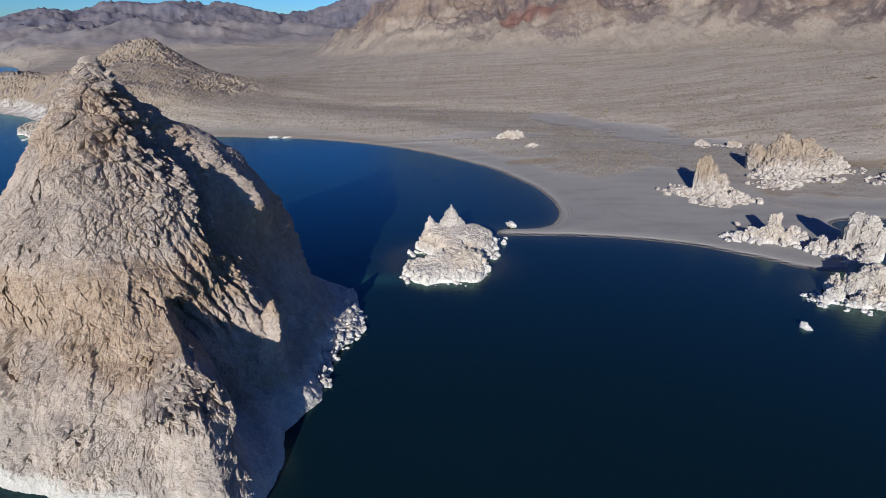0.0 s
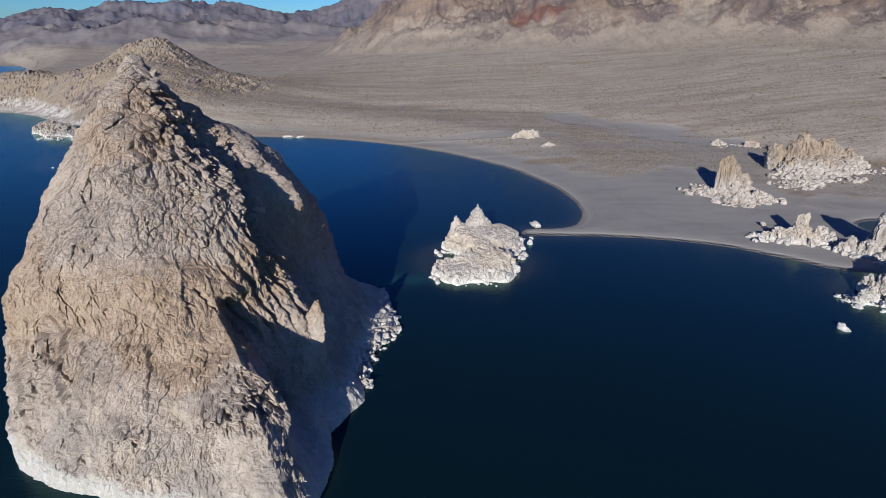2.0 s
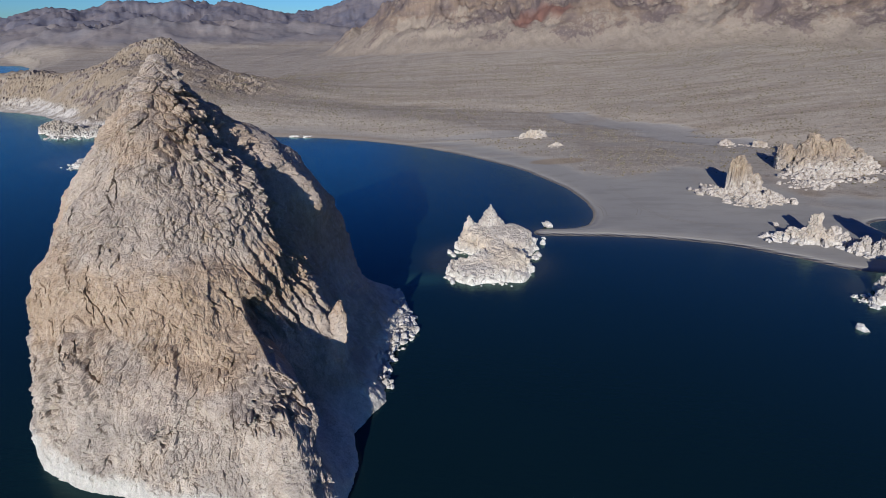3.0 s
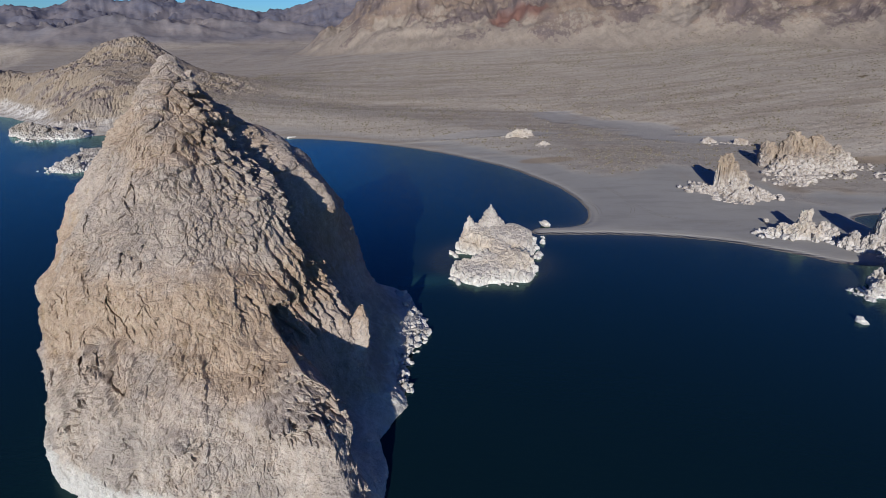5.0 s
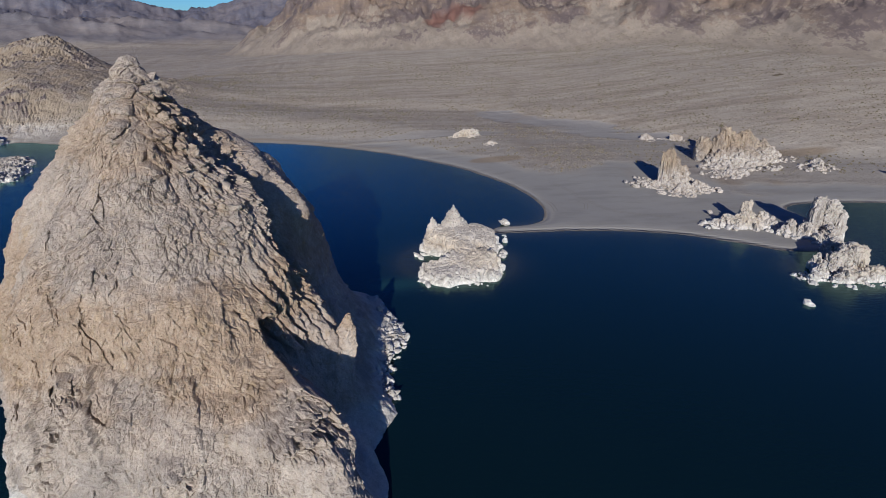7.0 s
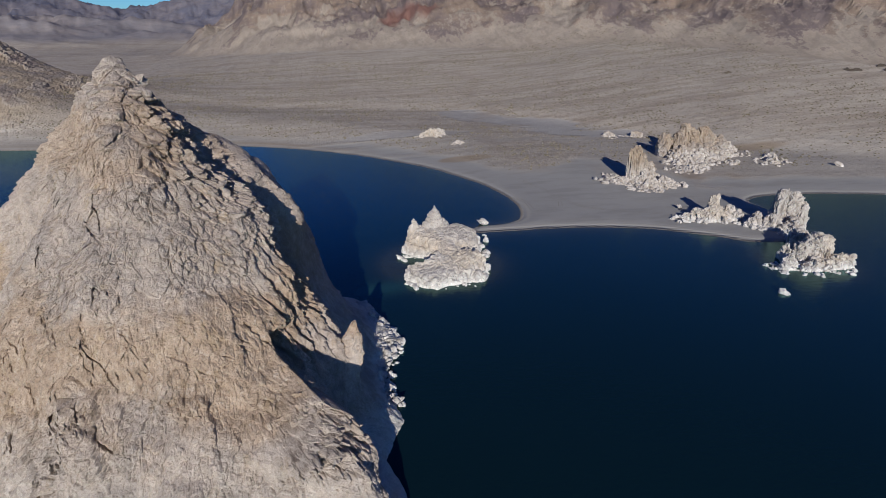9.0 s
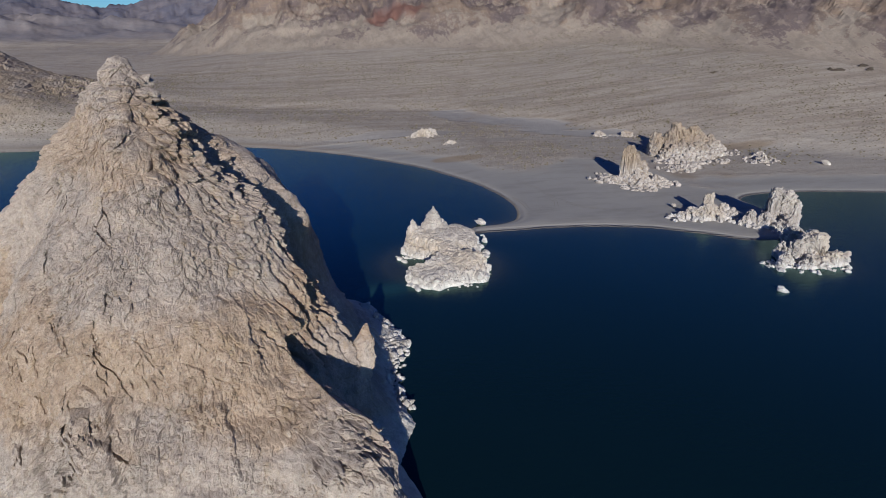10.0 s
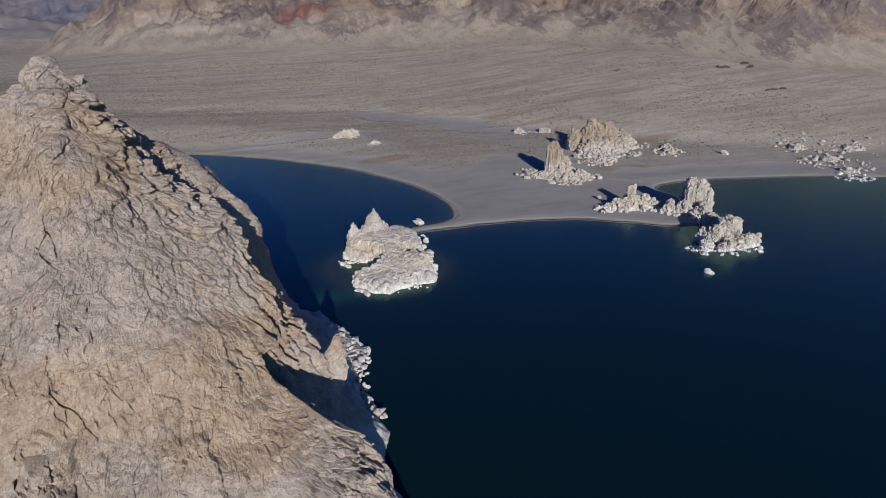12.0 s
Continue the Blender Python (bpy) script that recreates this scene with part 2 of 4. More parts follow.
# the land
m, nodes, links, b = material("desert_ground")
LAND = m
pos = nodes.new("ShaderNodeNewGeometry").outputs["Position"]
ma, mb = nodes.new("ShaderNodeAttribute"), nodes.new("ShaderNodeAttribute")
ma.attribute_name, mb.attribute_name = "cover", "stone"
sa, sb = nodes.new("ShaderNodeSeparateColor"), nodes.new("ShaderNodeSeparateColor")
links.new(ma.outputs["Color"], sa.inputs[0])
links.new(mb.outputs["Color"], sb.inputs[0])
n1 = noise_node(nodes, links, pos, 90, 6, 0.6)
n2 = noise_node(nodes, links, pos, 9, 7, 0.7)
n3 = noise_node(nodes, links, pos, 1.8, 4, 0.7)
streak = noise_node(nodes, links, pos, 30, 5, 0.6, (0.15, 1.4, 1))
colour = blend(nodes, links, n1, (0.388, 0.334, 0.278), (0.46, 0.402, 0.335))
colour = blend(nodes, links, calc(nodes, links, "MULTIPLY", ramp(nodes, links, streak, 0.48, 0.62), 0.55), colour, (0.30, 0.245, 0.195))
thread = noise_node(nodes, links, pos, 11, 5, 0.65, (0.12, 1.5, 1))
colour = blend(nodes, links, calc(nodes, links, "MULTIPLY", ramp(nodes, links, thread, 0.50, 0.60), 0.4), colour, (0.25, 0.205, 0.165))
colour = blend(nodes, links, calc(nodes, links, "MULTIPLY", ramp(nodes, links, thread, 0.44, 0.36), 0.45), colour, (0.50, 0.44, 0.37))
brush = calc(nodes, links, "MULTIPLY", ramp(nodes, links, n3, 0.52, 0.62), ramp(nodes, links, n2, 0.38, 0.56))
colour = blend(nodes, links, calc(nodes, links, "MULTIPLY", brush, 0.7), colour, (0.15, 0.125, 0.09))
bare = blend(nodes, links, n2, (0.315, 0.303, 0.28), (0.36, 0.348, 0.325))
drift = noise_node(nodes, links, pos, 16, 6, 0.65, (0.5, 1.6, 1))
bare = blend(nodes, links, calc(nodes, links, "MULTIPLY", ramp(nodes, links, drift, 0.45, 0.65), 0.6), bare, (0.27, 0.259, 0.24))
colour = blend(nodes, links, sa.outputs[0], colour, bare)
clay = blend(nodes, links, n2, (0.37, 0.36, 0.35), (0.33, 0.315, 0.295))
colour = blend(nodes, links, sa.outputs[1], colour, clay)
colour = blend(nodes, links, sa.outputs[2], colour, blend(nodes, links, n2, (0.335, 0.262, 0.182), (0.245, 0.19, 0.14)))
n5 = noise_node(nodes, links, pos, 13, 10, 0.78, (1.0, 0.5, 0.5))
crag = blend(nodes, links, ramp(nodes, links, n1, 0.42, 0.58), (0.235, 0.175, 0.135), (0.15, 0.118, 0.115))
strata = noise_node(nodes, links, pos, 9, 6, 0.7, (0.10, 0.10, 1.0))
crag = blend(nodes, links, calc(nodes, links, "MULTIPLY", ramp(nodes, links, strata, 0.46, 0.6), 0.55), crag, (0.15, 0.12, 0.115))
crag = blend(nodes, links, calc(nodes, links, "MULTIPLY", ramp(nodes, links, n5, 0.52, 0.62), 0.45), crag, (0.36, 0.29, 0.225))
crag = blend(nodes, links, calc(nodes, links, "MULTIPLY", ramp(nodes, links, n5, 0.44, 0.36), 0.55), crag, (0.10, 0.085, 0.08))
patchy = calc(nodes, links, "ADD", sb.outputs[0], calc(nodes, links, "MULTIPLY", calc(nodes, links, "SUBTRACT", n5, 0.5), 2.2))
spread = calc(nodes, links, "MULTIPLY", calc(nodes, links, "SUBTRACT", n1, 0.52), 2.6)
patchy = calc(nodes, links, "ADD", patchy, calc(nodes, links, "MULTIPLY", spread, sb.outputs[0]))
scree = blend(nodes, links, ramp(nodes, links, n5, 0.42, 0.58), (0.275, 0.228, 0.187), (0.35, 0.296, 0.243))
colour = blend(nodes, links, ramp(nodes, links, sb.outputs[0], 0.02, 0.25), colour, scree)
colour = blend(nodes, links, ramp(nodes, links, patchy, 0.37, 0.5), colour, crag)
colour = blend(nodes, links, sb.outputs[1], colour, (0.20, 0.108, 0.088))
ring = blend(nodes, links, ramp(nodes, links, n2, 0.4, 0.6), (0.64, 0.60, 0.56), (0.34, 0.30, 0.26))
colour = blend(nodes, links, sb.outputs[2], colour, ring)
mc = nodes.new("ShaderNodeAttribute")
mc.attribute_name = "tone"
st = nodes.new("ShaderNodeSeparateColor")
links.new(mc.outputs["Color"], st.inputs[0])
# far slopes: purple-grey rock with the blue of distant air mixed into its colour
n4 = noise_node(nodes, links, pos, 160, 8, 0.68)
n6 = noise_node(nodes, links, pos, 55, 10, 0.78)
hazed_rock = blend(nodes, links, ramp(nodes, links, n4, 0.36, 0.64), (0.125, 0.128, 0.168), (0.205, 0.185, 0.20))
hazed_rock = blend(nodes, links, calc(nodes, links, "MULTIPLY", ramp(nodes, links, n6, 0.50, 0.42), 0.3), hazed_rock, (0.08, 0.078, 0.10))
hazed_rock = blend(nodes, links, calc(nodes, links, "MULTIPLY", ramp(nodes, links, n6, 0.56, 0.64), 0.3), hazed_rock, (0.27, 0.24, 0.225))
colour = blend(nodes, links, st.outputs[0], colour, hazed_rock)
colour = blend(nodes, links, calc(nodes, links, "MULTIPLY", st.outputs[2], 0.4), colour, (0.44, 0.41, 0.36))
colour = blend(nodes, links, calc(nodes, links, "MULTIPLY", st.outputs[1], 0.75), colour, (0.13, 0.12, 0.10))
links.new(colour, b.inputs["Base Color"])
relief = calc(nodes, links, "ADD", calc(nodes, links, "MULTIPLY", n3, 0.9), calc(nodes, links, "MULTIPLY", n2, 1.3))
even = calc(nodes, links, "SUBTRACT", 1.0, calc(nodes, links, "MULTIPLY", calc(nodes, links, "MAXIMUM", st.outputs[0], calc(nodes, links, "MAXIMUM", sa.outputs[0], sa.outputs[1])), 0.93))
relief = calc(nodes, links, "MULTIPLY", relief, even)
relief = calc(nodes, links, "ADD", relief, calc(nodes, links, "MULTIPLY", calc(nodes, links, "MULTIPLY", n5, 2.6), calc(nodes, links, "MAXIMUM", sb.outputs[0], calc(nodes, links, "MULTIPLY", st.outputs[0], 0.3))))
bump(nodes, links, b, relief, 0.9, 1.0)

# the lake
m, nodes, links, b = material("lake_water", 0.6, 0.0)
WATER = m
b.inputs["IOR"].default_value = 1.33
pos = nodes.new("ShaderNodeNewGeometry").outputs["Position"]
at = nodes.new("ShaderNodeAttribute")
at.attribute_name = "depth"
sc = nodes.new("ShaderNodeSeparateColor")
links.new(at.outputs["Color"], sc.inputs[0])
deep = blend(nodes, links, noise_node(nodes, links, pos, 60, 3), (0.0032, 0.0145, 0.0195), (0.0042, 0.0175, 0.0235))
colour = blend(nodes, links, calc(nodes, links, "MULTIPLY", sc.outputs[0], 0.8), deep, (0.055, 0.06, 0.045))
colour = blend(nodes, links, calc(nodes, links, "MULTIPLY", sc.outputs[1], 0.7), colour, (0.02, 0.07, 0.065))
links.new(colour, b.inputs["Base Color"])
wave = calc(nodes, links, "ADD", noise_node(nodes, links, pos, 2.2, 3, 0.6, (0.6, 1.6, 1)), calc(nodes, links, "MULTIPLY", noise_node(nodes, links, pos, 0.6, 2), 0.4))
bump(nodes, links, b, wave, 0.32, 0.22)
ripple = b.inputs["Normal"].links[0].from_socket
gloss = nodes.new("ShaderNodeBsdfGlossy")
gloss.inputs["Color"].default_value, gloss.inputs["Roughness"].default_value = (0.6, 1.0, 1.0, 1), 0.22
rim = add(nodes, "Fresnel", IOR=1.33)
both = nodes.new("ShaderNodeMixShader")
links.new(ripple, gloss.inputs["Normal"])
links.new(ripple, rim.inputs["Normal"])
links.new(rim.outputs[0], both.inputs[0])
links.new(b.outputs[0], both.inputs[1])
links.new(gloss.outputs[0], both.inputs[2])
links.new(both.outputs[0], nodes["Material Output"].inputs["Surface"])

# ---- the land: one sheet to the horizon ----
WEST_SHORE = [(-4300, 2900), (-2200, 2150), (-1700, 1880), (-1507, 1760), (-1310, 1610), (-1180, 1460), (-1060, 1250), (-980, 1050), (-900, 900),
              (-800, 760), (-680, 690), (-600, 648), (-555, 635), (-489, 594), (-455, 550), (-423, 497), (-400, 486), (-384, 490), (-352, 513),
              (-325, 505), (-296, 501), (-254, 508), (-208, 508), (-154, 504), (-98, 486), (-43, 451), (4, 404), (23, 373)]
SPIT_SHORE = [(37, 343), (44.3, 305.7), (40.2, 278.5), (30, 268.2), (13, 264.8), (11, 256.5), (27, 256.6), (64, 256.3), (98, 249), (123, 234), (135, 225), (150, 222),
              (165, 228), (176, 250), (180, 272), (181, 287), (199, 295), (229, 295), (259, 290), (297, 282), (323, 275), (355, 261), (420, 225),
              (560, 120), (900, -200), (1800, -1500)]
SHORE = spline(WEST_SHORE + SPIT_SHORE, 4)
SHORE_CORNERS = np.array([(6000, -1500), (6000, 6000), (-6000, 6000), (-6000, 2900)], float)
FOOT = np.array([(-1500, 1250), (-700, 950), (-400, 700), (-131, 630), (62, 595), (160, 500), (250, 400), (420, 310), (700, 170), (1900, -600)], float)
FOOT_CORNERS = np.array([(6000, -600), (6000, 6000), (-1500, 6000)], float)
RANGE = spline([(-60, 3600), (-250, 2400), (-370, 1700), (-400, 1350), (-210, 1090), (-52, 1010), (128, 950), (275, 870), (390, 770), (500, 600), (700, 430), (1600, -100)], 3)
RANGE_CORNERS = np.array([(6000, -100), (6000, 6000), (-60, 6000)], float)
HEADLAND = [(-462, 782, 48, 60), (-400, 700, 60, 16), (-450, 640, 90, 17), (-620, 735, 65, 20), (-730, 800, 80, 16), (-545, 655, 60, 11), (-320, 690, 80, 13), (-385, 570, 60, 9)]
FOOTHILLS = [(-1400, 2060, 230, 62), (-1150, 2150, 200, 45), (-900, 2450, 260, 55), (-1800, 2350, 260, 60), (-620, 2300, 260, 40)]


def mounds(x, y, rows):
    out = np.zeros_like(x)
    for hx, hy, w, top in rows:
        out += top * np.exp(-((x - hx) ** 2 + (y - hy) ** 2) / (2 * w * w))
    return out


def ground(x, y):
    """Height of the land, metres inland, and the covers on it."""
    x, y = np.asarray(x, float), np.asarray(y, float)
    xy = np.stack([x, y], 1)
    p = np.stack([x, y, 0 * x], 1)
    r, az = np.hypot(x, y), np.degrees(np.arctan2(x, y))
    wobble = 2.5 * fbm(p, 20, 3, 5) * smooth(60, 300, np.abs(y - 280)) + 0.4 * fbm(p, 9, 2, 6)
    s = signed(xy, SHORE, SHORE_CORNERS) + wobble
    up = np.maximum(s, 0)
    h = np.where(s > 0, 1.3 * (1 - np.exp(-up / 4)) + 0.14 * np.exp(-((up - 3.4) / 1.2) ** 2), np.maximum(s * 0.35, -14))
    h += 0.036 * np.clip(y - 275, 0, 320) * smooth(0, 75, up)
    f = signed(xy, FOOT, FOOT_CORNERS)
    slope = np.interp(x, (-1200, -400, -50, 300), (0.025, 0.06, 0.128, 0.17))
    gully = fbm(p, (60, 220, 1), 4, 3, 0.5, True)
    h += (slope * np.clip(f + 10 * fbm(p, 120, 3, 4), 0, 480) + 2.0 * gully * smooth(40, 300, f)) * smooth(-5, 40, f)
    head = mounds(x, y, HEADLAND)
    rough = smooth(5, 22, head)
    land = smooth(-5, 90, up) * smooth(0, 12, up)
    facet, joint, _ = crags(p + 6 * np.stack([fbm(p, 30, 2, 7), fbm(p, 30, 2, 8), 0 * x], 1), (17, 17, 50), 12)
    small, split, _ = crags(p, (6, 6, 50), 13)
    h += head * land * (1 + 0.22 * fbm(p, 90, 4, 9)) + rough * smooth(0, 25, up) * (0.35 + 0.65 * smooth(-0.25, 0.2, fbm(p, 60, 3, 15))) * (1.5 * facet + 1.2 * small - 1.2 * smooth(0.2, 0, split) + 1.5 * fbm(p, 9, 3, 14, 0.6, True))
    d = signed(xy, RANGE, RANGE_CORNERS, 4000) + 45 * fbm(p, 230, 4, 21)
    into = np.maximum(d, 0)
    bent = p + 60 * np.stack([fbm(p, 260, 3, 31), fbm(p, 260, 3, 32), 0 * x], 1)
    ridge = fbm(bent, (140, 230, 1), 5, 22, 0.55, True)
    steep = np.interp(x, (-330, -80), (0.85, 0.46))
    rise = into * into / (into + 60)
    mountain = steep * 460 * (1 - np.exp(-rise / 460)) * (0.85 + 0.5 * ridge) + smooth(20, 200, into) * (26 * ridge + 13 * fbm(p + 0.3 * (bent - p), (34, 90, 1), 4, 24, 0.62, True) + 5 * fbm(p, (15, 32, 1), 3, 27, 0.6, True))
    h += np.maximum(mountain, 0)
    hills = mounds(x, y, FOOTHILLS) * (0.8 + 0.5 * fbm(p, 200, 4, 25, 0.5, True))
    h += hills
    crest = np.interp(az, (-60, -42, -40, -37.3, -35, -33, -30.5, -28, -25, -22, -18.6, -16, -13.6, -6), (110, 130, 165, 212, 205, 248, 252, 262, 250, 226, 190, 205, 250, 330))
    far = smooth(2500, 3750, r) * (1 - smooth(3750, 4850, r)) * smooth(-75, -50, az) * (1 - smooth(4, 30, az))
    spur = fbm(p + 120 * np.stack([fbm(p, 500, 3, 33), fbm(p, 500, 3, 34), 0 * x], 1), (260, 260, 1), 4, 41, 0.5, True)
    peak = smooth(3400, 3750, r)
    far_h = far ** 1.3 * (crest - 25) * (1 + (0.22 - 0.14 * peak) * (spur - 0.2)) + smooth(0.1, 0.5, far) * (26 * fbm(bent, (90, 150, 1), 5, 43, 0.6, True) - 8)
    h += np.maximum(far_h, 0)
    h += 0.3 * fbm(p, 6, 3, 51) * smooth(2, 30, up) * smooth(6, 14, h)
    patch = fbm(p, 40, 4, 61)
    streak = fbm(p, (90, 14, 1), 4, 62)
    flat = smooth(15, 6, h + 5 * patch + 3 * streak) * smooth(0, 2, up) * (1 - rough) * smooth(1250, 900, r)
    sand = flat * np.maximum(np.maximum(smooth(405, 365, y + 22 * patch) * smooth(190, 150, x + 18 * patch), smooth(42, 22, up + 14 * patch)), 0.4)
    veg = smooth(0.0, 0.35, 0.5 * patch + 0.9 - np.hypot((x - 98) / 42, (y - 415) / 45) ** 2)
    veg = np.maximum(veg, smooth(0.0, 0.9, 1.1 * patch + 0.8 - np.hypot((x - 185) / 38, (y - 316) / 18) ** 2))
    sand = sand * np.clip(1 - 0.8 * veg - smooth(430, 480, y + 60 * streak) * 0.55, 0, 1)
    clay = smooth(0.1, 0.5, 0.7 * streak + 0.5 * patch + 1 - np.hypot((x - 132) / 92, (y - 515 + 0.9 * (x - 132)) / 46) ** 2) * 0.75
    clay = np.maximum(clay, 0.6 * smooth(0.1, 0.6, streak + 0.8 - np.hypot((x - 5) / 75, (y - 500) / 32) ** 2)) * (1 - rough)
    dry = 0.8 * smooth(0.2, 0.6, patch * 0.8 + 1 - np.hypot((x - 36) / 26, (y - 410) / 9) ** 2) + smooth(1.5, 4, up) * smooth(16, 6, up) * smooth(0, -120, x) * smooth(-330, -260, x) * 0.6
    dry = np.maximum(dry, 0.75 * smooth(0.0, 0.8, 1.0 * patch + 0.8 - np.hypot((x - 192) / 36, (y - 334) / 16) ** 2))
    dry = np.maximum(dry, 0.8 * smooth(0.0, 0.8, 1.0 * patch + 0.8 - np.hypot((x - 262) / 42, (y - 405) / 10) ** 2))
    dry = np.maximum(dry, 0.85 * rough * smooth(8, 14, h))
    stone = smooth(20, 210, into + 80 * ridge) * (0.55 + 0.45 * smooth(-0.15, 0.35, ridge + 0.4 * streak))
    stone = np.maximum(stone, 0.26 * smooth(-25, 45, into + 30 * ridge) * (into > 0) + 0)
    stone = np.maximum(stone, rough * smooth(9, 17, h) * (0.06 + 0.4 * smooth(0.1, 0.45, facet + 0.6 * patch)))
    # far ranges and foothills that take the colour with air haze painted in
    hazed_rock = np.maximum(smooth(0.12, 0.3, far) * 1.0, smooth(12, 35, hills) * 0.75)
    red = smooth(0.2, 0.7, 1.1 - np.hypot((x - 80) / 56, (y - 1100) / 52) + 0.8 * patch)
    ring = np.maximum(rough, smooth(-335, -390, x) * smooth(60, 40, up)) * smooth(13, 8, h + 7 * patch + 3 * facet) * smooth(-285, -340, x) * smooth(1000, 800, r)
    wet = 0.8 * smooth(1.3, 0.2, up) * (s > -3)
    berm = np.exp(-((up - 4.2) / 1.5) ** 2) * (1 - rough)
    clip = lambda *rows: np.stack([np.clip(v, 0, 1) for v in rows], 1)
    return h, s, clip(sand, clay, dry), clip(stone, red, ring), clip(hazed_rock, wet, berm)


angles = np.radians(np.concatenate([np.arange(-180, -62, 6.0), np.linspace(-62, 52, 860), np.arange(56, 180, 6.0)]))
reach = np.concatenate([[0, 90, 165], np.linspace(180, 205, 6)[:-1], np.linspace(205, 330, 110), np.linspace(330, 540, 105)[1:], np.geomspace(540, 920, 125)[1:], np.linspace(920, 1650, 140)[1:], np.geomspace(1650, 4900, 105)[1:]])
gx, gy = (np.outer(reach, np.sin(angles))).ravel(), (np.outer(reach, np.cos(angles))).ravel()
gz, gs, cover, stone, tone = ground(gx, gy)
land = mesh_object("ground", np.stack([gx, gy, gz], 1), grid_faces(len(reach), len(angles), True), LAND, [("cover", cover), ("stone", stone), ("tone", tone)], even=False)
land.data.polygons.foreach_set("use_smooth", np.hypot(gx, gy)[grid_faces(len(reach), len(angles), True)[:, 0]] > 1000)
tagged(land, "dry tan desert plain with sandy spit, fan and bare mountains", "ground", kind="structure")

angles = np.radians(np.concatenate([np.arange(-180, -62, 6.0), np.linspace(-62, 52, 260), np.arange(56, 180, 6.0)]))
reach = np.concatenate([[0, 40, 70], np.geomspace(90, 900, 190), np.geomspace(1000, 4880, 12)])
wx, wy = (np.outer(reach, np.sin(angles))).ravel(), (np.outer(reach, np.cos(angles))).ravel()
shallow = np.exp(np.minimum(signed(np.stack([wx, wy], 1), SHORE, SHORE_CORNERS), 0) / 5)
for sx, sy, sr in ((-12, 222, 24), (142, 200, 18), (160, 232, 16), (-300, 405, 42)):
    shallow = np.maximum(shallow, 0.7 * np.exp(-np.maximum(np.hypot(wx - sx, wy - sy) - sr, 0) / 4))
bar = np.exp(-((wy - 200 - 0.15 * (wx + 40)) / 6) ** 2) * smooth(-52, -46, wx) * smooth(-18, -36, wx)
water = mesh_object("water", np.stack([wx, wy, 0 * wx], 1), grid_faces(len(reach), len(angles), True), WATER, [("depth", np.stack([shallow, bar, bar], 1))])
tagged(water, "dark blue lake water with fine ripples", "water", kind="structure")

# ---- the great rock ----
# metres from the axis in fifteen directions (degrees counter-clockwise from east), by height over the lake
SIDES = np.array([0, 20, 50, 80, 130, 180, 215, 245, 270, 292, 306, 315, 325, 337, 348, 360], float)
PROFILE = {
    -2: (46.5, 55.5, 66, 66, 53, 46, 44, 53, 54, 64, 77, 64.5, 55, 52, 50),
    10: (37, 40, 49, 54, 48, 46, 44.5, 50, 53, 60.5, 72.5, 60, 45.5, 43.5, 40),
    24: (31.5, 31, 47, 46, 43, 45.5, 40, 46.5, 49.5, 56.5, 65, 53, 39, 40, 36),
    28.5: (30.5, 30, 46, 44.5, 41, 44.5, 37.5, 45, 47.5, 49.5, 58, 44, 38, 38, 34.5),
    33: (28.5, 29.5, 45, 43, 39, 43.5, 35, 43.5, 44.5, 48, 46.5, 40.5, 36.5, 34.5, 31.5),
}
PROFILE.update({
    40: (26.5, 28, 43, 40, 36, 41.5, 30.5, 40.5, 42.5, 43.5, 41.5, 39.5, 35.8, 31.8, 29),
    56: (20, 23, 32.5, 30, 27, 29.5, 22, 28.5, 30.5, 29.5, 28.8, 29, 27.5, 23.2, 21.5),
    71: (9, 10.5, 11, 10, 11, 13, 11.5, 12.5, 18, 17.3, 16.5, 16, 13, 10.5, 9.5),
    80: (4.0, 3.8, 3.6, 3.6, 4, 5, 5, 5.4, 6.6, 6.8, 6.6, 5.8, 5.0, 4.6, 4.2),
    84.3: (1.7,) * 15,
    84.9: (0,) * 15,
})
# swellings and hollows of the sides: direction, height, spread in degrees and metres, metres outwards
SWELLS = [(268, 48, 8, 5, 2.6), (284, 63, 8, 4, 2.2), (245, 62, 8, 5, -1.5), (8, 51, 13, 13, -4.2), (27, 47, 6, 8, 4.2), (358, 63, 9, 6, -2.0),
          (201, 30, 8, 4.5, 3.4), (215, 17, 20, 7, -2.2), (281, 20, 2.6, 2.6, 5.0), (298, 22.3, 4, 1.8, 4.0), (311, 23, 3, 4, -3.0), (274, 33, 6, 4, -1.6),
          (276, 71.5, 8, 3.0, 1.4), (262, 27, 4.0, 6, 1.6), (285, 26, 4, 5, 1.0)]
PROFILE_Z = np.array(list(PROFILE), float)
TABLE = np.array(list(PROFILE.values()), float)


def rock_radius(th, z):
    a = np.degrees(th) % 360
    i = np.clip(np.searchsorted(SIDES, a, side="right") - 1, 0, 14)
    f, j = (a - SIDES[i]) / (SIDES[i + 1] - SIDES[i]), (i + 1) % 15
    k = np.clip(np.searchsorted(PROFILE_Z, z) - 1, 0, len(PROFILE_Z) - 2)
    g = np.clip((z - PROFILE_Z[k]) / (PROFILE_Z[k + 1] - PROFILE_Z[k]), 0, 1)
    r = (TABLE[k, i] * (1 - f) + TABLE[k, j] * f) * (1 - g) + (TABLE[k + 1, i] * (1 - f) + TABLE[k + 1, j] * f) * g
    for at, high, broad, tall, out in SWELLS:
        r = r + out * np.exp(-(around(a, at) / broad) ** 2 - ((z - high) / tall) ** 2)
    return r


def rock_point(th, z, r):
    k = np.clip(z / 84, 0, 1)
    return np.stack([-87 - 9.5 * k + r * np.cos(th), 140 + 2 * k + r * np.sin(th), z], -1)


